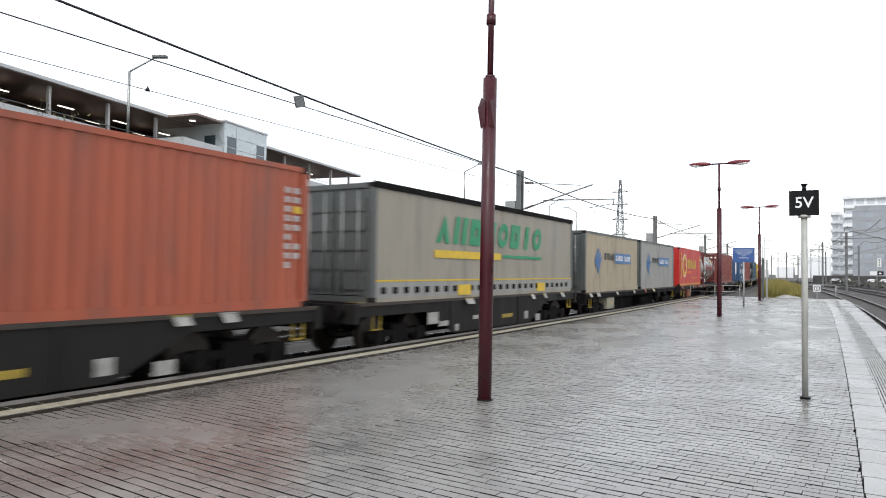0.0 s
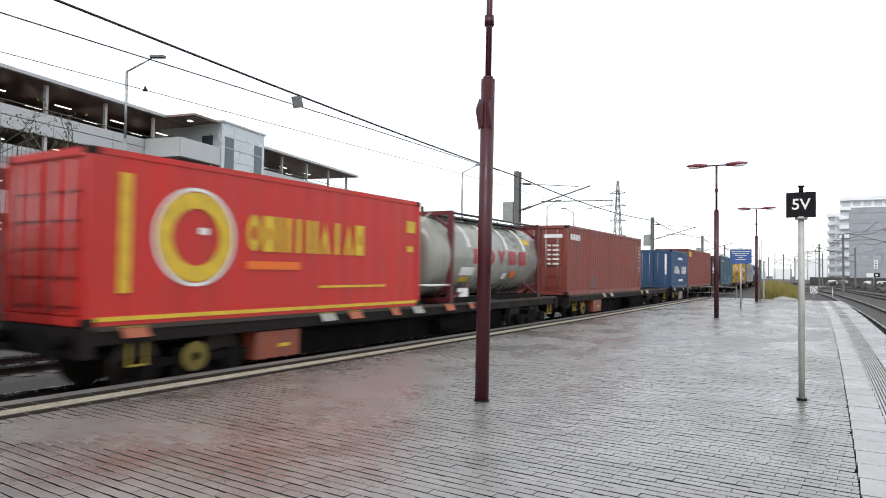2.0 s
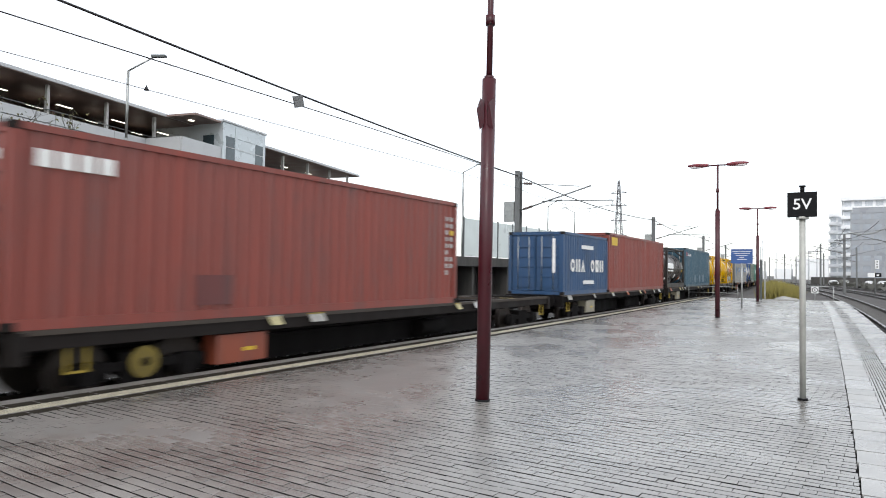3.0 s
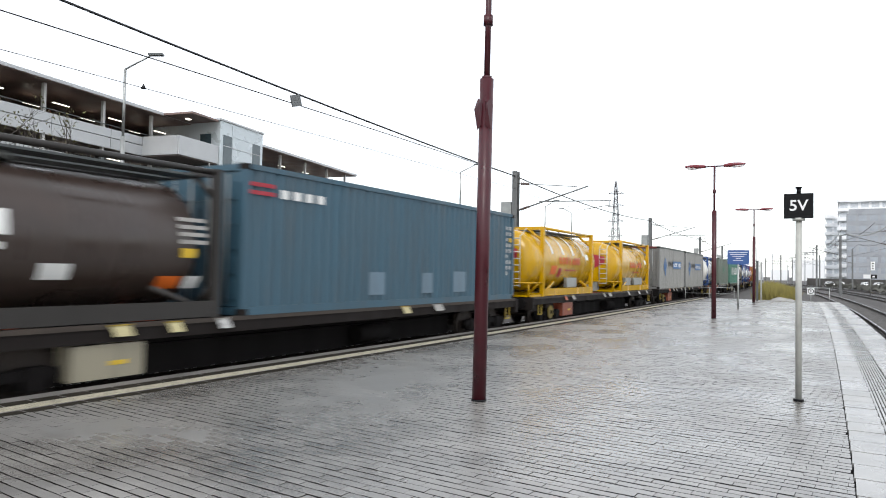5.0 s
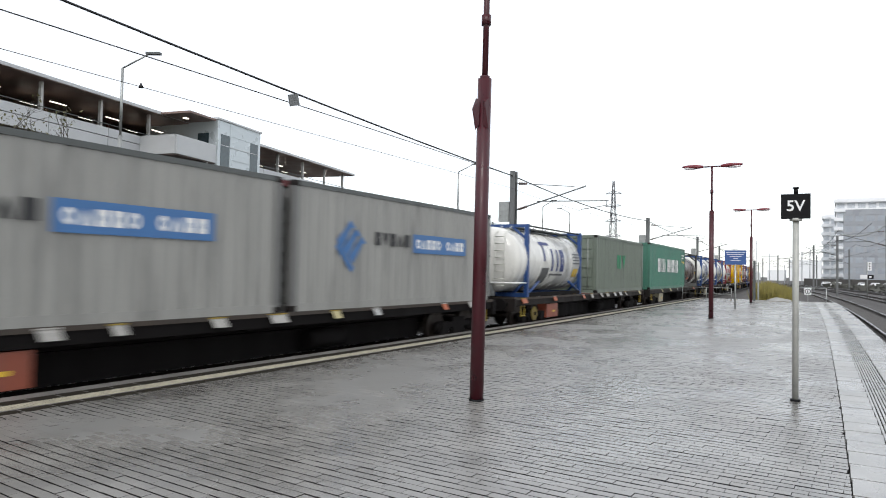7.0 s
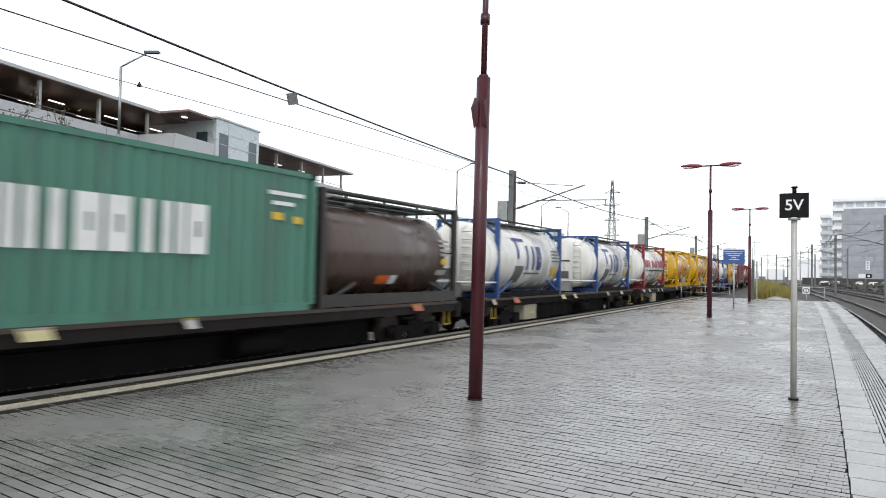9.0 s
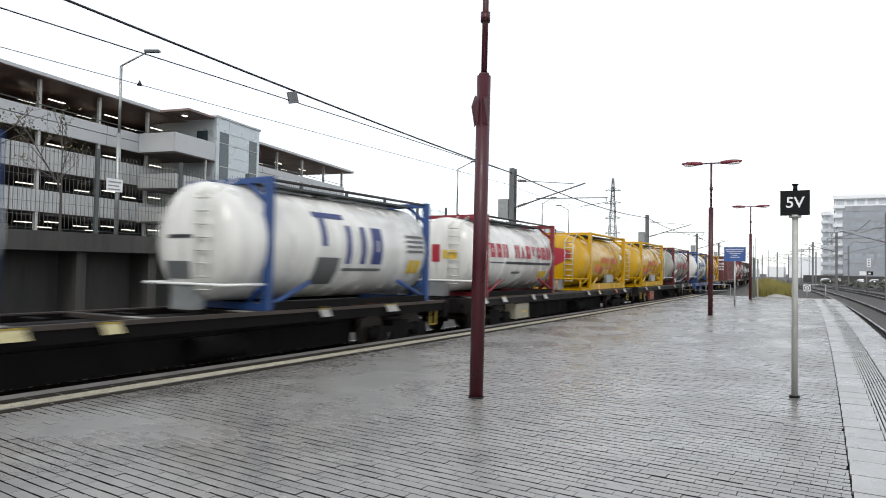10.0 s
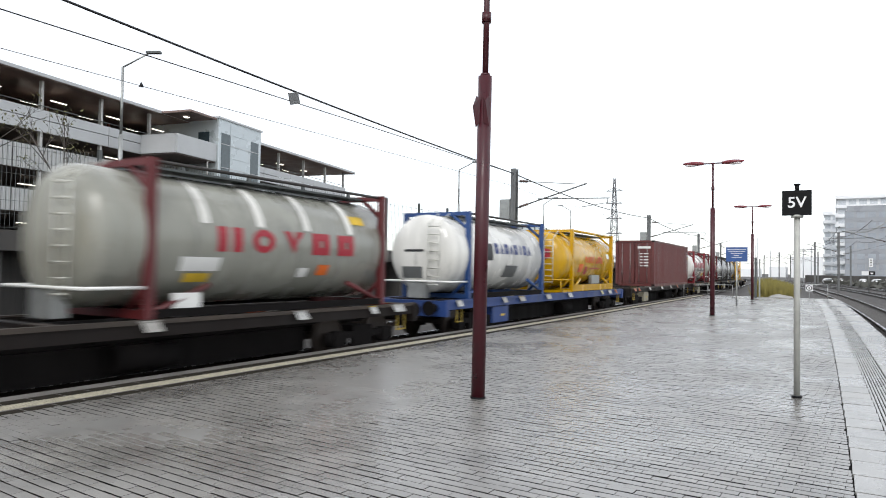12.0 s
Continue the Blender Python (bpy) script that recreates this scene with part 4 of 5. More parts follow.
def container(label, u, length, height, colour, depth=0.05, pitch=0.29, ribs=False, z=0.908, end=None, top=None):
    """A box container; its near end lies u metres along the track at the start. The visible end is at -y."""
    root = thing("shipping_container", label, "container", group="train load")
    L = length / 2
    end = end or colour
    top = top or colour
    bm = bmesh.new()
    for s in (1, -1):
        corrugated(bm, s * (W - 0.012), -L + 0.1, L - 0.1, 0.16, height - 0.1, depth, pitch, s)
    part("side_wall", bm, colour, root)
    bm = bmesh.new()
    box(bm, -W + 0.05, W - 0.05, -L + 0.06, L - 0.06, height - 0.05, height - 0.015)
    for i in range(int(length / 0.6)):
        y = -L + 0.3 + i * 0.6
        box(bm, -W + 0.12, W - 0.12, y, y + 0.3, height - 0.014, height - 0.002)
    part("roof", bm, top, root)
    for s in (-1, 1):
        part("bottom_rail", boxes((s * W - 0.03 - 0.03 * s, s * W + 0.03 - 0.03 * s, -L + 0.16, L - 0.16, 0.0, 0.16)), colour, root)
        part("top_rail", boxes((s * W - 0.03 - 0.03 * s, s * W + 0.03 - 0.03 * s, -L + 0.16, L - 0.16, height - 0.1, height)), top, root)
        for e in (-1, 1):
            part("corner_post", boxes((s * W - 0.075 - 0.075 * s, s * W + 0.075 - 0.075 * s, e * L - 0.08 - 0.08 * e, e * L + 0.08 - 0.08 * e, 0.12, height - 0.12)), end, root)
            for zz in (0, height - 0.12):
                part("corner_casting", boxes((s * (W + 0.004) - 0.083 - 0.083 * s, s * (W + 0.004) + 0.083 - 0.083 * s, e * (L + 0.004) - 0.083 - 0.083 * e, e * (L + 0.004) + 0.083 - 0.083 * e, zz, zz + 0.118)), P_WAGONBROWN, root)
    # near end: two doors with lock rods, or horizontal ribs
    for s in (-1, 1):
        bm = bmesh.new()
        x0, x1 = (-W + 0.17, -0.02) if s < 0 else (0.02, W - 0.17)
        box(bm, x0, x1, -L + 0.05, -L + 0.1, 0.16, height - 0.14)
        door = part("door", bm, end, root)
        for i in range(7 if ribs else 5):
            zz = 0.3 + i * (height - 0.7) / (6.5 if ribs else 4.6)
            part("door_rib", boxes((x0 + 0.06, x1 - 0.06, -L + 0.008, -L + 0.049, zz, zz + (0.2 if ribs else 0.34))), end, door)
        for dx in (0.28, 0.78):
            x = s * dx
            part("lock_rod", tubes(((x, -L - 0.008, 0.2), (x, -L - 0.008, height - 0.2), 0.018), n=6), M_GALV, door, "steel lock rod")
    part("far_end_wall", boxes((-W + 0.16, W - 0.16, L - 0.08, L - 0.04, 0.13, height - 0.13)), end, root)
    part("end_sill", boxes((-W + 0.16, W - 0.16, -L, -L + 0.12, 0.0, 0.14)), end, root)
    part("end_header", boxes((-W + 0.16, W - 0.16, -L, -L + 0.12, height - 0.13, height - 0.004)), P_HOYER if ribs and end is P_MIDGREY else end, root)
    TRAIN.append((root, u + L, z))
    return root


def data_columns(root, L, height, side=1):
    """Small white data lines at the far end of the side wall."""
    bm = bmesh.new()
    for i in range(9):
        z = height - 0.45 - i * 0.19
        box(bm, *side_plate(L - 0.66, L - 0.53, z - 0.12, z))
        if i % 3 != 2:
            box(bm, *side_plate(L - 0.42, L - 0.27, z - 0.12, z))
    part("data_marking", bm, D_FADED, root, "small faded white data lines")["kind"] = "stuff"
    part("warning_label", boxes(side_plate(L - 0.42, L - 0.22, height - 0.97, height - 0.83)), D_YELLOW, root, "yellow warning label")


def door_marks(root, L, height):
    bm = bmesh.new()
    for i in range(5):
        z = height * 0.72 - i * 0.19
        box(bm, 0.35, 0.5, -L - 0.03, -L - 0.027, z - 0.07, z)
        box(bm, 0.58, 0.86, -L - 0.03, -L - 0.027, z - 0.07, z)
    box(bm, 0.2, 1.0, -L - 0.03, -L - 0.027, height * 0.82, height * 0.87)
    part("door_marking", bm, D_WHITE, root, "small white door markings")


def cargo_logo(root, L, big=True):
    """Blue diamond emblem, a dark word and a blue panel, as plain shapes."""
    bm = bmesh.new()
    cy, cz = -L + 1.95, 1.46
    for k in range(3):
        o = (k - 1) * 0.28
        a = [bm.verts.new((W + 0.006, cy + o * 0.75 + p, cz + o * -0.62 + q)) for p, q in ((-0.33, -0.08), (0.16, 0.4), (0.33, 0.23), (0.19, 0.23), (0.08, 0.08), (-0.16, -0.25))]
        bm.faces.new(a)
    for q in ((-0.8, 0.0, 0.0, -0.8),):
        a = [bm.verts.new((W + 0.006, cy + p, cz + r)) for p, r in ((-0.58, -0.06), (-0.48, 0.05), (0.08, -0.52), (0.0, -0.64))]
        bm.faces.new(a)
    r = bmesh.ops.extrude_face_region(bm, geom=bm.faces[:])
    bmesh.ops.translate(bm, verts=[v for v in r["geom"] if isinstance(v, bmesh.types.BMVert)], vec=(0.005, 0, 0))
    part("emblem", bm, D_BLUE, root, "blue diamond emblem")
    word(root, "bvbas", -L + 2.85, -L + 4.45, 1.5, 1.82, D_BLACK, "dark block word mark", gap=0.22)
    panel = part("word_panel", boxes(side_plate(-L + 4.55, -L + 7.45, 1.36, 1.86)), D_BLUE, root, "blue name panel")
    word(panel, "oabbo oabb", -L + 4.7, -L + 7.35, 1.48, 1.74, D_WHITE, x=W + 0.0095, gap=0.24)


# tanks
def tank_container(label, u, barrel, frame, near=1.0, far=0.45, bands=None, rails=False, z=0.908, r=1.2, half=3.029):
    root = thing("tank_container", label, "tank container", group="train load")
    L, H = half, 2.68
    E0, E1 = L - 0.074, L - 0.15
    cz = 0.16 + r
    y0, y1 = -L - near, L + far
    prof = [(y0, 0.0)]
    d = 0.42
    for i in range(1, 9):
        a = math.pi / 2 * i / 8
        prof.append((y0 + d * (1 - math.cos(a)), r * math.sin(a) ** 0.62))
    for i in range(7, -1, -1):
        a = math.pi / 2 * i / 8
        prof.append((y1 - d * (1 - math.cos(a)), r * math.sin(a) ** 0.62 if i else 0.0))
    bm = bmesh.new()
    lathe_y(bm, prof, 0, cz, 44)
    tank = part("barrel", bm, barrel, root)
    if bands:
        for f in (0.18, 0.38, 0.58, 0.8):
            y = -L + 2 * L * f
            wrap(tank, cz, r, y - 0.1, y + 0.1, cz + 0.3, cz + r * 0.98, bands, "pale painted tank band", rise=0.004)
    for s in (-1, 1):
        for e in (-1, 1):
            part("corner_post", boxes((s * 1.14 - 0.075, s * 1.14 + 0.075, e * E0 - 0.075, e * E0 + 0.075, 0, H)), frame, root)
            part("diagonal_brace", tubes(((s * 1.16, e * E1, 0.1), (s * 1.1, e * (L - 1.33), 0.55), 0.055), n=6), frame, root)
            part("end_gusset", tubes(((s * 1.12, e * E0, 0.6), (s * 0.55, e * E0, 0.06), 0.06), n=6), frame, root)
            part("end_gusset", tubes(((s * 1.12, e * E0, H - 0.55), (s * 0.5, e * E0, H - 0.05), 0.055), n=6), frame, root)
        part("bottom_rail", boxes((s * 1.16 - 0.05, s * 1.16 + 0.05, -E1, E1, 0.02, 0.16 if not rails else 0.3)), frame if rails else P_BLACK, root)
        part("top_rail", tubes(((s * 1.1, -E1, H - 0.05), (s * 1.1, E1, H - 0.05), 0.035 if not rails else 0.06), n=6), frame if rails else P_FRAMEBROWN, root)
    for e in (-1, 1):
        part("end_beam", boxes((-1.06, 1.06, e * E0 - 0.06, e * E0 + 0.06, 0, 0.14)), frame, root)
        part("end_beam", boxes((-1.06, 1.06, e * E0 - 0.05, e * E0 + 0.05, H - 0.12, H)), frame, root)
    for s in (-1, 1):
        part("walkway", boxes((s * 0.36 - 0.26, s * 0.36 + 0.26, -E1, E1, H - 0.1, H - 0.06)), M_FENCE, root, "dark roof walkway")
    part("manhole", tubes(((0, -0.3, H - 0.22), (0, -0.3, H - 0.02), 0.3), n=16), M_GALV, root)
    bm = bmesh.new()
    for x in (0.38, 0.76):
        tube(bm, (x, y0 - 0.06, 0.35), (x, y0 - 0.06, H - 0.45), 0.018, n=5)
        tube(bm, (x, y0 - 0.06, H - 0.45), (x, y0 + 0.55, H - 0.1), 0.018, n=5)
    for i in range(8):
        tube(bm, (0.38, y0 - 0.06, 0.42 + i * 0.25), (0.76, y0 - 0.06, 0.42 + i * 0.25), 0.02, n=5)
    part("ladder", bm, P_LADDER, root, "pale end ladder")
    part("valve_box", boxes((-0.35, 0.25, y0 - 0.02, y0 + 0.28, 0.02, 0.5)), M_GALV, root, "grey valve box")
    if near > 0.5:
        part("bumper_rail", tubes(((-1.15, y0 - 0.05, 0.52), (1.15, y0 - 0.05, 0.52), 0.03), ((1.15, y0 - 0.05, 0.52), (1.15, -L, 0.52), 0.03), ((-1.15, y0 - 0.05, 0.52), (-1.15, -L, 0.52), 0.03), n=6), D_WHITE if frame is not P_YELLOW else P_YELLOW, root)
        if rails:
            for x in (-1.1, 0, 1.1):
                part("frame_leg", tubes(((x, y0, 0.0), (x, y0, 0.52), 0.035), n=6), frame, root)
            part("frame_extension", boxes((1.08, 1.16, y0, -L, 0.0, 0.08), (-1.16, -1.08, y0, -L, 0.0, 0.08), (-1.16, 1.16, y0, y0 + 0.06, 0.0, 0.08)), frame, root)
    TRAIN.append((root, u + L, z))
    return root, tank, cz, r


def wrap(tank, cz, r, y0, y1, z0, z1, material, label="", cells=1, gap=0.0, rise=0.006):
    """Blocks or labels laid round the barrel's near side, between heights z0 and z1."""
    p = (y1 - y0) / cells
    for i in range(cells):
        bm = bmesh.new()
        a, b = y0 + i * p, y0 + (i + 1 - gap) * p
        rows = []
        for k in range(9):
            z = z0 + (z1 - z0) * k / 8
            ang = math.asin(max(-0.99, min(0.99, (z - cz) / r)))
            x, h = (r + rise) * math.cos(ang), cz + (r + rise) * math.sin(ang)
            rows.append((bm.verts.new((x, a, h)), bm.verts.new((x, b, h))))
        for m, n in zip(rows, rows[1:]):
            bm.faces.new((m[0], m[1], n[1], n[0]))
        part("marking", bm, material, tank, label)


def round_word(tank, cz, r, n, y0, y1, z0, z1, material, label="", gap=0.3, rise=0.008):
    """A brand word of plain shapes laid round the barrel's near side."""
    def place(y, z):
        a = math.asin(max(-0.99, min(0.99, (z - cz) / r)))
        return ((r + rise) * math.cos(a), y, cz + (r + rise) * math.sin(a))

    for bm in marks(n, y0, y1, z0, z1, gap, 0.0, place):
        part("word_block", bm, material, tank, label)


def end_disc(tank, y, cz, shape, material, label, r=1.2, d=0.42):
    """A painted emblem that follows the domed end, inside the outline given as (x, height) pairs."""
    def inside(px, pz):
        hit = False
        for (x1, z1), (x2, z2) in zip(shape, shape[1:] + shape[:1]):
            if (z1 > pz) != (z2 > pz) and px < (x2 - x1) * (pz - z1) / (z2 - z1) + x1:
                hit = not hit
        return hit

    def on(px, pz):
        rho = min(math.hypot(px, pz), r * 0.995)
        a = math.asin((rho / r) ** (1 / 0.62))
        return (px, y + d * (1 - math.cos(a)) - 0.012, cz + pz)

    bm = bmesh.new()
    n = 36
    x0, x1 = min(p[0] for p in shape), max(p[0] for p in shape)
    z0, z1 = min(p[1] for p in shape), max(p[1] for p in shape)
    dx, dz = (x1 - x0) / n, (z1 - z0) / n
    for i in range(n):
        for j in range(n):
            px, pz = x0 + i * dx, z0 + j * dz
            if inside(px + dx / 2, pz + dz / 2):
                bm.faces.new([bm.verts.new(on(px + q * dx, pz + w * dz)) for q, w in ((0, 0), (1, 0), (1, 1), (0, 1))])
    bmesh.ops.remove_doubles(bm, verts=bm.verts, dist=0.001)
    return part("end_emblem", bm, material, tank, label)


def grey_tank(u, barrel=P_TANKGREY, frame=P_HOYER):
    root, tk, cz, r = tank_container("grey tank container with dark red frame and red word mark", u - 0.5, barrel, frame, near=1.0, bands=P_TANKWHITE, half=3.3)
    round_word(tk, cz, r, "dovbb", -1.87, 2.35, 1.16, 1.62, D_RED, "red block word mark", 0.3)
    wrap(tk, cz, r, 0.95, 1.3, 0.72, 0.95, D_ORANGE, "orange hazard plate")
    wrap(tk, cz, r, 0.35, 0.65, 0.68, 0.88, D_WHITE)
    wrap(tk, cz, r, -2.6, -1.75, 0.8, 1.05, D_WHITE, "white data plate")
    wrap(tk, cz, r, -2.45, -1.9, 0.6, 0.76, D_YELLOW)
    wrap(tk, cz, r, 2.1, 2.6, 1.9, 2.1, D_YELLOW, "yellow label")
    part("document_box", boxes((1.1, 1.18, -2.75, -2.2, 0.05, 0.42)), D_WHITE, root, "white document box")
    return root


def white_tank_blue(u, twin=False):
    root, tk, cz, r = tank_container("white tank container with blue frame and dark blue word mark", u, P_TANKWHITE, P_FRAMEBLUE, far=0.3)
    if twin:
        round_word(tk, cz, r, "babablba", -1.2, 1.9, 1.43, 1.77, D_NAVY, "dark block word mark", 0.22)
        wrap(tk, cz, r, -1.9, -1.35, 1.2, 1.75, D_BLACK, "dark round emblem")
        wrap(tk, cz, r, -0.3, 0.7, 0.65, 1.05, D_GREY)
    else:
        round_word(tk, cz, r, "llb", -0.66, 1.0, 0.97, 1.85, D_NAVY, "dark blue block word mark", 0.22)
        wrap(tk, cz, r, -1.55, -0.5, 1.98, 2.1, D_NAVY, "dark blue emblem")
        wrap(tk, cz, r, -1.4, -1.22, 1.35, 1.98, D_NAVY)
        wrap(tk, cz, r, -1.5, -0.75, 0.5, 1.1, D_GREY, "grey arrow emblem")
        wrap(tk, cz, r, -0.6, 0.9, 0.8, 0.87, D_GREY)
        wrap(tk, cz, r, 2.1, 2.7, 0.75, 1.1, D_YELLOW, "yellow hazard labels", 2, 0.2)
        for i in range(4):
            wrap(tk, cz, r, 1.95, 2.75, 1.3 + i * 0.13, 1.36 + i * 0.13, D_GREY)
    end_disc(tk, -3.029 - 1.0, cz, ((-0.6, -0.75), (0.15, -0.75), (0.15, -0.4), (-0.6, -0.4)), D_GREY, "dark end label")
    end_disc(tk, -3.029 - 1.0, cz, ((-0.5, 0.05), (0.2, 0.05), (0.2, 0.12), (-0.5, 0.12)), D_BLACK, "small dark end marking")
    return root


def white_tank_red(u):
    root, tk, cz, r = tank_container("white tank container with red frame and red word mark", u, P_TANKWHITE, P_FRAMERED)
    round_word(tk, cz, r, "bbd dabvobd", -2.72, 2.75, 1.3, 1.76, D_RED, "red block word mark", 0.22)
    wrap(tk, cz, r, -1.5, 2.65, 1.08, 1.17, D_BLACK, "black bar")
    wrap(tk, cz, r, -2.7, -1.6, 1.1, 1.15, D_GREY)
    wrap(tk, cz, r, 1.75, 2.5, 0.62, 0.85, D_YELLOW, "yellow label")
    wrap(tk, cz, r, -0.8, -0.1, 0.75, 0.83, D_GREY)
    for a, b in ((-0.85, -0.35), (0.15, 0.65)):
        end_disc(tk, -3.029 - 1.0, cz, ((a, -0.15), (b, -0.15), (b, 0.12), (a, 0.12)), D_YELLOW, "yellow end label")
    end_disc(tk, -3.029 - 1.0, cz, ((-0.25, -0.25), (0.05, -0.25), (0.05, 0.3), (-0.25, 0.3)), D_RED, "red end emblem")
    return root


def yellow_tank(u, sides=False, rails=True, arrow=True, striped=False):
    root, tk, cz, r = tank_container("yellow tank container with yellow frame and red markings", u, P_YELLOW, P_YELLOW, bands=D_WHITE if striped else None, rails=rails, near=1.15, far=0.7)
    round_word(tk, cz, r, "oodladd", -1.27, 1.32, 1.26, 1.56, D_ORANGERED, "red block word mark", 0.24)
    wrap(tk, cz, r, -0.6, 0.9, 1.0, 1.05, D_RED)
    wrap(tk, cz, r, 2.0, 2.4, 1.5, 1.75, D_WHITE)
    if not sides:
        wrap(tk, cz, r, -2.1, -1.5, 0.85, 1.2, D_ORANGE, "orange hazard plate")
        wrap(tk, cz, r, -1.25, -0.9, 0.75, 1.1, D_RED, "red hazard label")
    part("side_box", boxes((1.0, 1.14, -0.2, 1.0, 0.32, 0.72)), M_GALV, root, "grey side box")
    if sides:
        part("side_box", boxes((1.0, 1.14, -2.0, -0.9, 0.32, 0.72)), M_GALV, root, "grey side box")
        part("side_box", boxes((1.0, 1.14, 1.06, 1.66, 0.32, 0.72)), M_GALV, root, "grey side box")
    if not arrow:
        end_disc(tk, -3.029 - 1.15, cz, tuple((-0.3 + 0.2 * math.cos(a * 0.6283), 0.0 + 0.2 * math.sin(a * 0.6283)) for a in range(10)), D_BLACK, "dark round hatch mark")
        return root
    end_disc(tk, -3.029 - 1.15, cz, ((-0.42, -0.42), (0.62, 0.1), (0.62, 0.42), (-0.22, 0.62), (-0.2, 0.2)), D_RED, "dark red arrow emblem")
    loop = [2 * math.pi * k / 28 + 0.4 for k in range(28)]
    ring = [(-0.62 + 0.3 * math.cos(a), 0.08 + 0.5 * math.sin(a)) for a in loop] + [(-0.62 + 0.19 * math.cos(a), 0.08 + 0.36 * math.sin(a)) for a in reversed(loop)]
    end_disc(tk, -3.029 - 1.15, cz, tuple(ring), D_ORANGERED, "orange-red oval ring emblem")
    return root


def dark_tank(u, barrel, emblem=False):
    root, tk, cz, r = tank_container("glossy dark brown tank container in a full black frame" if emblem else "dark brown tank container in a black frame", u, barrel, P_FRAMEBROWN, near=-0.2, far=-0.2, rails=True, r=1.14)
    if emblem:
        wrap(tk, cz, r, -2.7, -0.55, 1.3, 1.66, D_WHITE, "white name panel")
        wrap(tk, cz, r, -2.65, -0.62, 1.1, 1.2, D_WHITE)
        wrap(tk, cz, r, -2.75, -1.85, 0.54, 0.74, D_WHITE)
        wrap(tk, cz, r, -0.07, 0.38, 0.68, 0.92, D_WHITE, "white round label")
    for i in range(4):
        wrap(tk, cz, r, 2.2, 2.78, 1.3 + i * 0.13, 1.37 + i * 0.13, D_DIRTY)
    wrap(tk, cz, r, 2.25, 2.55, 1.06, 1.22, D_YELLOW, "yellow label")
    wrap(tk, cz, r, -0.6 if not emblem else 1.9, -0.1 if not emblem else 2.35, 0.52, 0.74, D_ORANGE, "orange hazard plate")
    wrap(tk, cz, r, -0.05 if not emblem else 2.45, 0.25 if not emblem else 2.78, 0.52, 0.74, D_WHITE, "white hazard label")
    if not emblem:
        wrap(tk, cz, r, 2.1, 2.65, 0.75, 0.9, D_DIRTY)
    return root


# wagons
M_FLANGE = mat("worn_flange", (0.045, 0.034, 0.026), 0.75, vary=0.5, scale=1.2, grime=(0.03, 0.022, 0.018), grime_amount=0.6)
P_BOXORANGE = paint("box_orange_brown", (0.22, 0.052, 0.026), 0.45)
P_BOXCREAM = paint("box_cream", (0.27, 0.245, 0.18), 0.35)


def wheelset_mesh():
    bm = bmesh.new()
    for s in (-1, 1):
        x = s * 0.72
        lo = sorted((x - 0.065, x + 0.065))
        tube(bm, (lo[0], 0, 0), (lo[1], 0, 0), 0.46, n=28)
        f = sorted((x - s * 0.065, x - s * 0.095))
        tube(bm, (f[0], 0, 0), (f[1], 0, 0), 0.49, n=28)
        h = sorted((x + s * 0.065, x + s * 0.2))
        tube(bm, (h[0], 0, 0), (h[1], 0, 0), 0.11, n=12)
        for k in range(5):
            a = k * 2 * math.pi / 5
            c = Vector((x + s * 0.07, 0.27 * math.cos(a), 0.27 * math.sin(a)))
            tube(bm, c - Vector((0.01, 0, 0)), c + Vector((0.01, 0, 0)), 0.06, n=8)
    tube(bm, (-0.7, 0, 0), (0.7, 0, 0), 0.085, n=12)
    return mesh_of(bm, "wheelset", M_RAIL)


WHEELS = []
WHEELSET = wheelset_mesh()
bm = bmesh.new()
for s in (-1, 1):
    x = s * 1.0
    box(bm, x - 0.05, x + 0.05, -1.25, 1.25, 0.42, 0.56)
    box(bm, x - 0.06, x + 0.06, -0.35, 0.35, 0.2, 0.7)
    for e in (-1, 1):
        box(bm, x - 0.1, x + 0.1, e * 0.9 - 0.16, e * 0.9 + 0.16, 0.26, 0.6)
        for d in (-0.28, 0.28):
            tube(bm, (x, e * 0.9 + d, 0.3), (x, e * 0.9 + d, 0.58), 0.08, n=8)
box(bm, -1.0, 1.0, -0.25, 0.25, 0.45, 0.7)
BOGIE = mesh_of(bm, "bogie", P_BLACK)
CROSS = mesh_of(boxes((-0.33, 0.33, -0.09, 0.09, -0.3, -0.02)), "cross_beam", P_BLACK)


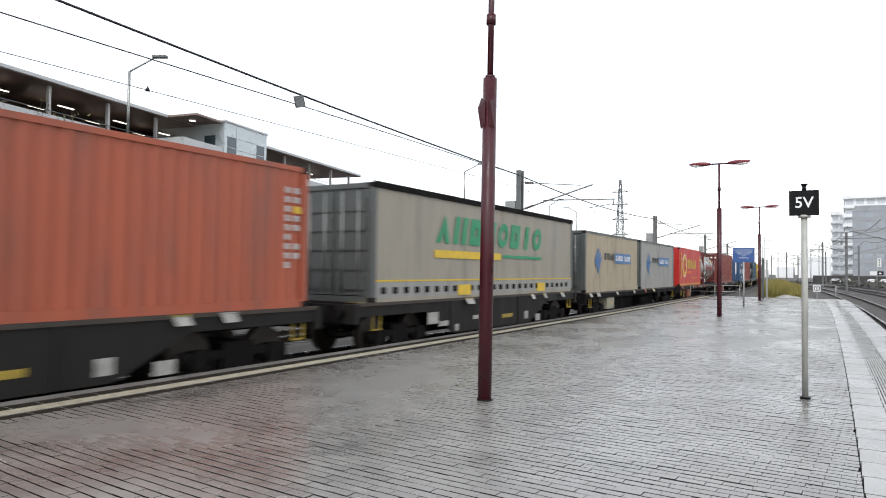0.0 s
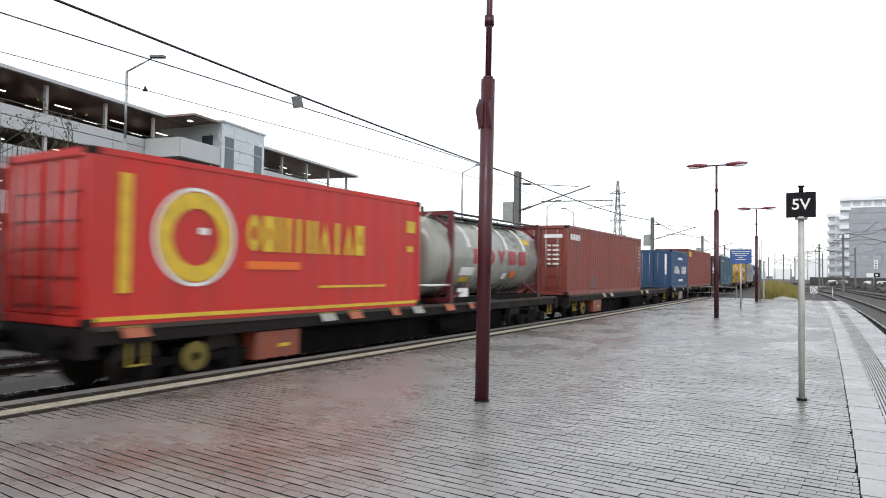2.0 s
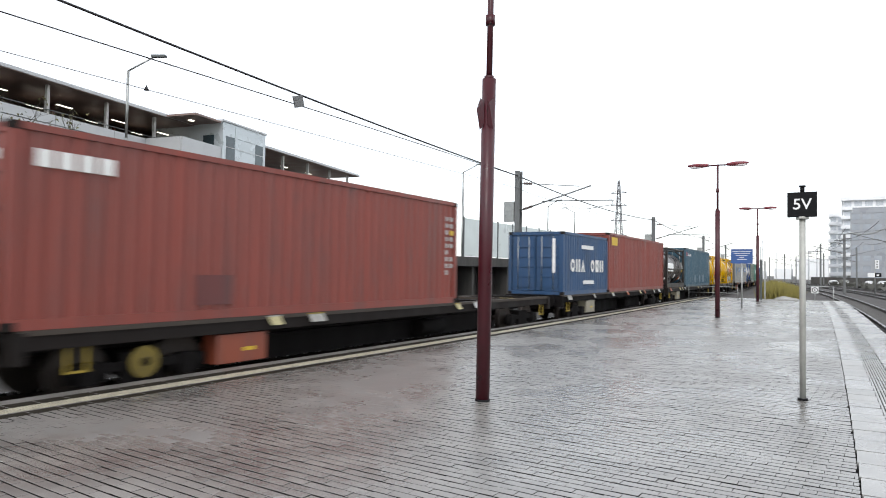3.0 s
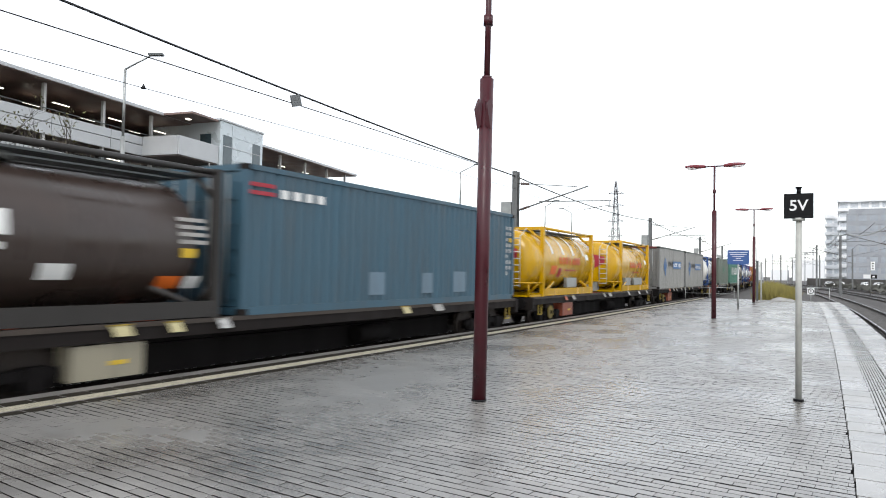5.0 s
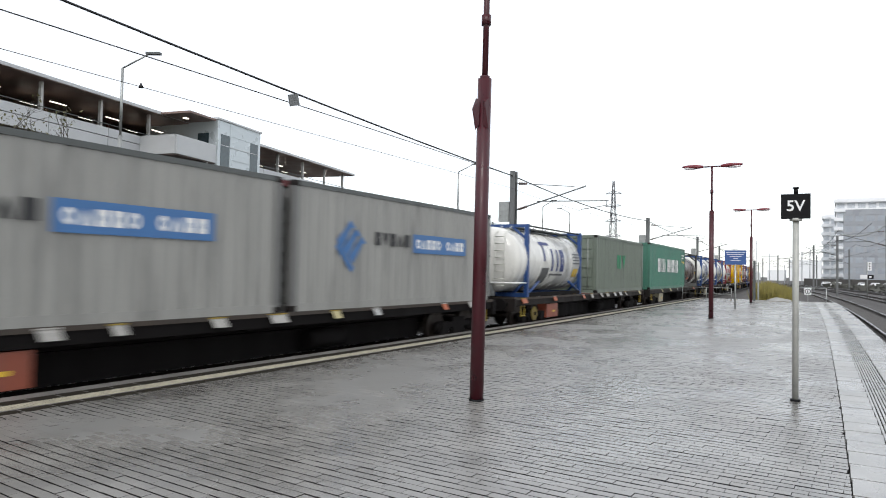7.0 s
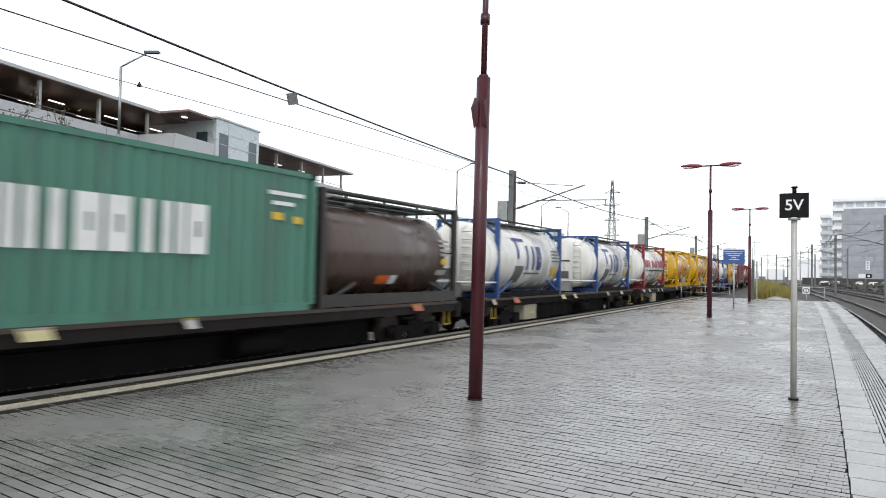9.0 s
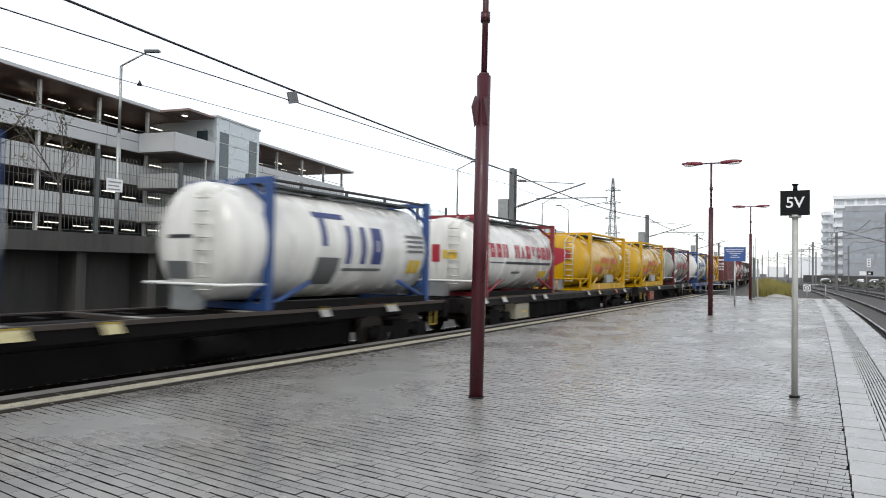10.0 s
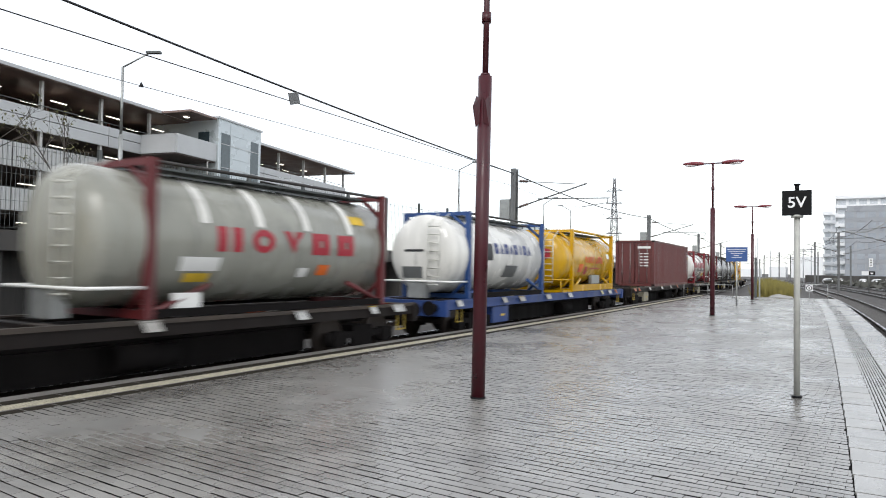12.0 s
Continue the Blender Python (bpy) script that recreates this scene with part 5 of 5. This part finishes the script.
def wagon(label, u0, u1, colour, sill=0.26, fish=False, mid_box=None, deck=0.908):
    """A flat container wagon between u0 and u1 along the track; the origin is on the rail."""
    root = thing("container_wagon", label, "railway wagon", group="wagons of the train")
    L = (u1 - u0) / 2 - 0.55
    blue_wagon = colour is P_WAGONBLUE
    top = deck - RAIL - 0.028
    for s in (-1, 1):
        bm = bmesh.new()
        if fish:
            prof = [(-L, top - 0.3), (-L + 3.2, top - 0.3), (-L + 4.6, top - 0.98), (L - 4.6, top - 0.98), (L - 3.2, top - 0.3), (L, top - 0.3), (L, top), (-L, top)]
        else:
            prof = [(-L, top - sill), (L, top - sill), (L, top), (-L, top)]
        a = [bm.verts.new((s * 1.2, y, z)) for y, z in prof]
        b = [bm.verts.new((s * 1.12, y, z)) for y, z in prof]
        bm.faces.new(a)
        bm.faces.new(b[::-1])
        for i in range(len(prof)):
            j = (i + 1) % len(prof)
            bm.faces.new((a[i], b[i], b[j], a[j]))
        part("side_sill", bm, colour, root)
        part("sill_flange", boxes((s * 1.2 - 0.09, s * 1.2 + 0.03, -L, L, top - 0.05, top + 0.025)), colour if blue_wagon else M_FLANGE, root, "" if blue_wagon else "worn rusty top flange")
    part("deck_beam", boxes((-0.45, 0.45, -L, L, top - 0.42, top - 0.06)), P_BLACK, root)
    part("centre_sill", boxes((-0.5, 0.5, -L + 3.4, L - 3.4, top - 0.95, top - 0.43)), P_BLACK, root)
    for i in range(12):
        y = -L + 0.4 + i * (2 * L - 0.8) / 11
        for s in (-1, 1):
            cb = new("cross_beam", CROSS)
            cb.parent = root
            cb.matrix_basis = pose(s * 0.785, y, top)
    shade = random.Random(int(u1 * 7))
    for i in range(9):
        y = -L + 0.55 + i * (2 * L - 1.1) / 8
        bearer = part("load_bearer", boxes((-1.1, 1.1, y - 0.09, y + 0.09, top - 0.06, top + 0.02)), shade.choice((P_WAGONBROWN, P_BOXORANGE, M_FLANGE)), root, "rusty cross bearer")
        part("bearer_edge", boxes((0.55, 1.12, y - 0.1, y + 0.1, top + 0.021, top + 0.026)), shade.choice((D_DULLYELLOW, D_DIRTY, M_FLANGE)), bearer)
    for e in (-1, 1):
        part("headstock", boxes((-1.25, 1.25, e * L - 0.09, e * L + 0.09, top - 0.45, top)), colour, root)
        for s in (-1, 1):
            bf = part("buffer", tubes(((s * 0.875, e * (L + 0.1), top - 0.2), (s * 0.875, e * (L + 0.44), top - 0.2), 0.11), ((s * 0.875, e * (L + 0.44), top - 0.2), (s * 0.875, e * (L + 0.5), top - 0.2), 0.21), n=16), P_BLACK, root)
        bg = new("bogie", BOGIE)
        bg.parent = root
        bg.matrix_basis = pose(0, e * (L - 2.0), 0)
        for d in (-0.9, 0.9):
            ws = new("wheelset", WHEELSET)
            ws.parent = bg
            WHEELS.append((ws, d))
    # lettering plates, clamps and foot stirrups along the visible sill
    rnd = random.Random(int(u0 * 10))
    y = -L + 0.5
    while y < L - 0.8:
        w = rnd.choice((0.25, 0.32, 0.45))
        c = rnd.choice((D_CREAM, D_DIRTY, D_DIRTY, D_FADED, D_BOXRED if mid_box else D_DIRTY))
        if rnd.random() < 0.6:
            bm = boxes((1.231, 1.245, y, y + w, top - 0.17, top - 0.01))
            for v in bm.verts:
                v.co.x += 0.45 * (top - v.co.z)
                v.co.y += 0.25 * (top - v.co.z)
            plate = part("sill_plate", bm, c, root, "small painted tilting plate")
            part("plate_edge", boxes((1.232, 1.262, y - 0.02, y + w + 0.02, top - 0.008, top + 0.012)), D_DULLYELLOW if rnd.random() < 0.6 else D_DIRTY, plate, "worn yellow edge")
        y += w + rnd.uniform(0.5, 1.7)
    if mid_box is P_BOXORANGE:
        wheel = part("hand_wheel", tubes(((1.11, -L + 2.0, top - 0.6), (1.15, -L + 2.0, top - 0.6), 0.26), n=20), D_WHEEL, root, "dull yellow brake hand wheel")
        part("hub", tubes(((1.151, -L + 2.0, top - 0.6), (1.19, -L + 2.0, top - 0.6), 0.07), n=12), P_BLACK, wheel)
        part("rod", tubes(((0.6, -L + 2.0, top - 0.6), (1.109, -L + 2.0, top - 0.6), 0.03), n=8), P_BLACK, wheel)
    for y in (-L + 0.7, L - 0.7):
        part("stirrup", boxes((1.13, 1.16, y, y + 0.035, top - 0.62, top - 0.27), (1.13, 1.16, y + 0.3, y + 0.335, top - 0.62, top - 0.27), (1.11, 1.18, y, y + 0.335, top - 0.65, top - 0.62)), D_DULLYELLOW, root, "dull yellow foot stirrup")
    if fish:
        for y, z, w, h, m in ((-3.6, 0.62, 0.5, 0.12, D_DIRTY), (-2.7, 0.75, 0.2, 0.18, D_DIRTY), (-1.6, 0.55, 0.35, 0.1, D_DIRTY), (0.4, 0.62, 0.8, 0.1, D_DULLYELLOW), (2.2, 0.6, 0.3, 0.25, D_DIRTY), (-4.2, 0.35, 0.55, 0.3, D_DIRTY), (3.2, 0.75, 0.4, 0.22, D_DIRTY)):
            part("sill_lettering", boxes((1.201, 1.207, y, y + w, top - z - h, top - z + 0.02)), m, root, "faded painted lettering")
        for y in (-3.0, 1.6):
            part("sill_rib", boxes((1.2005, 1.235, y, y + 0.12, top - 0.95, top - 0.05)), colour, root)
    if mid_box:
        part("equipment_box", boxes((0.75, 1.15, -6.1, -4.9, top - 0.82, top - 0.29)), mid_box, root, "painted equipment box under the sill")
        part("box_label", boxes((1.151, 1.156, -5.5, -5.2, top - 0.62, top - 0.55)), D_YELLOW, root, "small yellow label")
        part("brake_tank", tubes(((0.7, 1.2, top - 0.65), (0.7, 2.4, top - 0.65), 0.22), n=14), P_BLACK, root)
    TRAIN.append((root, (u0 + u1) / 2, RAIL))
    return root


# loads, in running order; the number is where the near end lies at the start
c = container("orange-red corrugated shipping container", -1.81, 12.192, 2.896, P_ORANGE, z=1.03)
data_columns(c, 6.096, 2.896)
c = container("beige curtain-sided swap body with green word mark", 12.62, 13.7, 2.9, P_CURTAIN, depth=0.012, pitch=0.9, z=1.03, end=P_DARKGREY, top=P_BLACK)
word(c, "adbboblo", -4.0, 3.6, 1.56, 2.36, D_GREEN, "green block word mark", x=W + 0.006, gap=0.2, slant=0.22)
part("sub_line", boxes(side_plate(0.3, 3.5, 1.22, 1.32)), D_GREEN, c, "thin green line of small type")
part("name_bar", boxes(side_plate(-4.05, 0.1, 1.14, 1.36, x=W + 0.007)), D_YELLOW, c, "yellow bar")
part("curtain_hem", boxes(side_plate(-6.7, 6.7, 0.5, 0.54, x=W + 0.002)), D_YELLOW, c, "yellow hem line")
part("top_cover", boxes((W - 0.02, W + 0.03, -6.84, 6.84, 2.78, 2.93)), P_BLACK, c, "dark top edge")
part("curtain_skirt", boxes(side_plate(-6.7, 6.7, 0.1, 0.49, x=W + 0.0005, t=0.003)), P_GREY, c, "paler lower skirt of the curtain")
for i in range(26):
    part("buckle", boxes((W + 0.004, W + 0.03, -6.5 + i * 0.5, -6.32 + i * 0.5, 0.2, 0.36)), P_BLACK, c, "dark curtain buckle")
for y in (-2.7, 3.1):
    part("grapple_plate", boxes((W + 0.005, W + 0.04, y, y + 0.7, 0.08, 0.38)), D_YELLOW, c, "yellow grapple plate")
for u, col, lab in ((27.95, P_BEIGE, "beige corrugated bulk container with blue emblem"), (37.55, P_GREY, "light grey corrugated bulk container with blue emblem"),
                    (151.2, P_GREY, "light grey corrugated bulk container with blue emblem"), (160.65, P_GREY, "light grey corrugated bulk container with blue emblem")):
    c = container(lab, u, 9.125, 2.743, col, depth=0.022, pitch=0.3, ribs=True, end=P_DARKGREY if u < 100 else P_MIDGREY, top=P_DARKGREY)
    cargo_logo(c, 4.5625)
c = container("bright red bulk container with yellow ring emblem", 48.7, 9.125, 2.743, P_RED, depth=0.01, pitch=0.6)
bm = bmesh.new()
ring = []
for i in range(40):
    a = 2 * math.pi * i / 40
    ring.append([bm.verts.new((W + x, -2.6 + rr * math.cos(a), 1.45 + rr * math.sin(a))) for x, rr in ((0.004, 0.78), (0.01, 0.78), (0.01, 0.5), (0.004, 0.5))])
for i in range(40):
    p, q = ring[i], ring[(i + 1) % 40]
    for k in range(3):
        bm.faces.new((p[k], p[k + 1], q[k + 1], q[k]))
part("ring_emblem", bm, D_YELLOW, c, "yellow ring emblem")
bm = bmesh.new()
ring = []
for i in range(40):
    a = 2 * math.pi * i / 40
    ring.append([bm.verts.new((W + 0.006, -2.6 + rr * math.cos(a), 1.45 + rr * math.sin(a))) for rr in (0.86, 0.8)])
for i in range(40):
    p, q = ring[i], ring[(i + 1) % 40]
    bm.faces.new((p[0], p[1], q[1], q[0]))
part("ring_outline", bm, D_WHITE, c, "thin white outer ring")
part("ring_dot", boxes(side_plate(-2.55, -2.35, 1.5, 1.62)), D_WHITE, c)
part("side_stripe", boxes(side_plate(-4.05, -3.85, 0.5, 2.4)), D_YELLOW, c, "upright yellow bar")
word(c, "obdldalab", -1.45, 2.2, 1.25, 1.95, D_YELLOW, "yellow block word mark", x=W + 0.006, gap=0.15)
part("sub_line", boxes(side_plate(-1.45, 0.0, 0.9, 1.06, x=W + 0.006)), D_ORANGE, c)
part("bottom_stripe", boxes((W + 0.002, W + 0.012, -4.4, 4.4, 0.07, 0.14)), D_YELLOW, c, "yellow bottom stripe")
part("data_marking", boxes(side_plate(3.9, 4.3, 1.9, 2.2), side_plate(3.95, 4.2, 1.4, 1.55), side_plate(0.6, 3.0, 0.52, 0.57)), D_YELLOW, c)
grey_tank(60.0)
c = container("red-brown corrugated high shipping container", 69.05, 12.192, 2.896, P_REDBROWN)
data_columns(c, 6.096, 2.896)
door_marks(c, 6.096, 2.896)
word(c, 4, -5.75, -4.5, 2.3, 2.55, D_WHITE, "white block owner mark", gap=0.15)
part("dark_patch", boxes(side_plate(-3.0, -2.2, 0.25, 0.78, x=W - 0.006)), P_BROWN, c, "darker repainted patch")
c = container("blue corrugated shipping container with white word mark", 90.0, 6.058, 2.591, P_BLUE)
word(c, "oda obd", -2.2, 2.4, 0.95, 1.5, D_WHITE, "white block word mark", x=W + 0.006, gap=0.2)
part("swoosh", boxes(side_plate(-0.8, 0.8, 1.95, 2.12)), D_WHITE, c)
part("swoosh", boxes(side_plate(-0.6, 0.9, 0.42, 0.58)), D_WHITE, c)
part("door_marking", boxes((0.75, 0.88, -3.06, -3.055, 0.9, 2.3)), D_WHITE, c)
c = container("red-brown corrugated shipping container with small yellow mark", 96.2, 12.192, 2.896, P_REDBROWN)
part("owner_mark", boxes(side_plate(-5.6, -4.6, 2.3, 2.7)), D_YELLOW, c)
dark_tank(109.7, P_TANKBLACK, True)
c = container("steel blue corrugated shipping container", 116.25, 12.192, 2.896, P_TEAL)
data_columns(c, 6.096, 2.896)
word(c, 4, -5.15, -3.7, 2.3, 2.48, D_WHITE, "white block owner mark", x=W + 0.006)
part("flag_emblem", boxes(side_plate(-5.95, -5.3, 2.32, 2.4), side_plate(-5.95, -5.3, 2.48, 2.56)), D_RED, c, "red striped emblem")
part("faded_patch", boxes(side_plate(-2.16, -1.5, 0.3, 0.85)), P_FADEBLUE, c, "pale faded patch")
part("faded_patch", boxes(side_plate(1.9, 2.65, 0.3, 0.9)), P_FADEBLUE, c, "pale faded patch")
part("faded_patch", boxes(side_plate(0.2, 0.75, 0.3, 0.85)), P_FADEBLUE, c, "pale faded patch")
yellow_tank(131.2, striped=True)
yellow_tank(142.2, True)
white_tank_blue(172.9)
c = container("grey-green corrugated bulk container", 181.2, 9.125, 2.743, P_OLIVE)
word(c, "dv", -1.0, 0.9, 1.2, 1.9, D_GREEN, "green block word mark", x=W + 0.006)
c = container("sea-green corrugated shipping container with white word mark", 192.2, 12.192, 2.896, P_GREEN)
word(c, "bdlda", -3.75, -1.2, 1.1, 1.98, D_WHITE, "white block word mark", x=W + 0.006, gap=0.12)
word(c, "bdlbbldb", -0.67, 3.3, 1.1, 1.98, D_WHITE, "white block word mark", x=W + 0.006, gap=0.12)
part("data_marking", boxes(side_plate(4.7, 5.7, 2.35, 2.43), side_plate(4.8, 5.4, 2.15, 2.23)), D_WHITE, c)
part("warning_label", boxes(side_plate(4.8, 5.1, 1.85, 2.0), side_plate(5.4, 5.65, 1.8, 1.95)), D_YELLOW, c)
dark_tank(204.6, P_TANKBROWN)
white_tank_blue(213.5)
white_tank_blue(224.5)
white_tank_red(234.1)
yellow_tank(244.9)
yellow_tank(254.8, arrow=False, striped=True)
grey_tank(265.3)
white_tank_blue(275.8, True)
yellow_tank(285.2)
c = container("brown corrugated shipping container", 300.6, 12.192, 2.896, P_BROWN)
door_marks(c, 6.096, 2.896)
data_columns(c, 6.096, 2.896)
white_tank_red(316.2)
grey_tank(325.6)
tank_container("plain steel tank container with dark frame", 336.0, P_TANKSTEEL, P_FRAMEBROWN)
tank_container("plain steel tank container with dark frame", 345.6, P_TANKSTEEL, P_FRAMEBROWN)
yellow_tank(356.0)

wagon("dark grey deep-sided wagon under the orange container", -4.0, 11.3, P_WAGONGREY, fish=True, deck=1.03)
wagon("dark grey deep-sided wagon under the curtain body", 11.5, 27.2, P_WAGONGREY, fish=True, deck=1.03)
for i, (u0, u1) in enumerate(((27.4, 47.6), (48.2, 68.3), (68.7, 88.9), (89.3, 109.0), (109.2, 129.2), (129.6, 149.6), (150.4, 170.6), (171.2, 191.0),
                              (191.6, 211.3), (211.9, 232.0), (232.5, 252.8), (253.4, 273.3), (273.9, 293.5), (294.3, 314.2), (314.8, 334.4), (334.9, 354.4), (355.0, 374.6))):
    blue = abs(u0 - 273.9) < 0.1
    wagon("bright blue flat container wagon with dark bogies" if blue else "dirty dark brown flat container wagon with black bogies", u0, u1,
          P_WAGONBLUE if blue else P_WAGONBROWN if i % 3 else P_BLACK, mid_box=P_WAGONBLUE if blue else (P_BOXORANGE if i in (1, 2, 5, 6, 7, 11) else P_BOXCREAM))

# ---- paving blocks, in stretcher bond, laid a few degrees askew to the tracks ----
PL, PW, GAP, GAPY, BEVEL = 0.241, 0.119, 0.004, 0.0165, 0.0055
SKEW = radians(-2.6)
EX, EY = Vector((math.cos(SKEW), math.sin(SKEW))), Vector((-math.sin(SKEW), math.cos(SKEW)))


def block_faces(b):
    """Top, four worn slanting edges and four sides of the block whose corners start at b: foot, shoulder, top."""
    return ([(b + 8, b + 9, b + 10, b + 11)] + [(b + 4 + i, b + 4 + (i + 1) % 4, b + 8 + (i + 1) % 4, b + 8 + i) for i in range(4)]
            + [(b + i, b + (i + 1) % 4, b + 4 + (i + 1) % 4, b + 4 + i) for i in range(4)])


def block_verts(length, tilt=(0.0, 0.0)):
    out = []
    for z, e in ((-0.04, 0.0), (-0.0016, 0.0), (0.0, BEVEL)):
        out += [(u, v, z + tilt[0] * u / PL + tilt[1] * v / PW) for u, v in ((e, e), (length - e, e), (length - e, PW - GAPY - e), (e, PW - GAPY - e))]
    return out


near_me = bpy.data.meshes.new("paver")
near_me.from_pydata(block_verts(PL - GAP), [], block_faces(0))
near_me.materials.append(M_PAVER)
near_me.materials.append(M_JOINT)
near_me.polygons.foreach_set("material_index", [0] * 5 + [1] * 4)
rest_v, rest_f = [], []
near_count = 0
rnd = random.Random(21)
for j in range(-20, int((END + 9.5) / PW)):
    row = Vector((PAVE0, -9.0)) + EY * (j * PW)
    for i in range(-30, 50):
        s0 = (i + 0.5 * (j % 2)) * PL
        mid = row + EX * (s0 + PL / 2)
        if mid.y < -9.0 or mid.y > END - 0.25:
            continue
        left, right = bend(PAVE0, mid.y) - mid.x, bend(SLAB0, mid.y, KS) - 0.012 - mid.x
        lo, hi = max(-PL / 2, left), min(PL / 2 - GAP, right)
        if hi - lo < 0.013:
            continue
        at = row + EX * (s0 + PL / 2 + lo)
        dz = rnd.uniform(-0.003, 0.001) - hollow(mid.x, mid.y)
        tilt = (rnd.gauss(0, 0.0016), rnd.gauss(0, 0.0009))
        whole = hi - lo > PL - GAP - 0.001
        if whole and 4.6 < mid.y < 6.6 and -3.9 < mid.x < -1.3 and near_count < 300:
            ob = new("paver", near_me)
            ob.parent = platform
            ob.matrix_basis = pose(at.x, at.y, dz, math.degrees(tilt[1] / PW), -math.degrees(tilt[0] / PL), math.degrees(SKEW))
            near_count += 1
            continue
        b = len(rest_v)
        for u, v, z in block_verts(hi - lo, tilt):
            p = at + EX * u + EY * v
            rest_v.append((p.x, p.y, z + dz))
        rest_f += block_faces(b)
me = bpy.data.meshes.new("pavers")
me.from_pydata(rest_v, [], rest_f)
me.materials.append(M_PAVER)
me.materials.append(M_JOINT)
me.polygons.foreach_set("material_index", [0 if i % 9 < 5 else 1 for i in range(len(rest_f))])
ob = new("pavers", me)
ob.parent = platform
ob["kind"] = "stuff"


# ---- what moves: the train runs past at an even speed along the bend ----
def motions():
    for ob, u, z in TRAIN:
        rows = []
        for k in range(13):
            y = u - SPEED * k
            rows.append((k, pose(bend(TRAIN_X, y), y, z, 0, 0, math.degrees(CURVE * max(y, 0.0)))))
        walk(ob, rows)
    turn = SPEED / 0.46
    for ws, d in WHEELS:
        walk(ws, [(k / 30, pose(0, d, 0.46, math.degrees(turn * k / 30) % 360)) for k in range(361)])


motions()
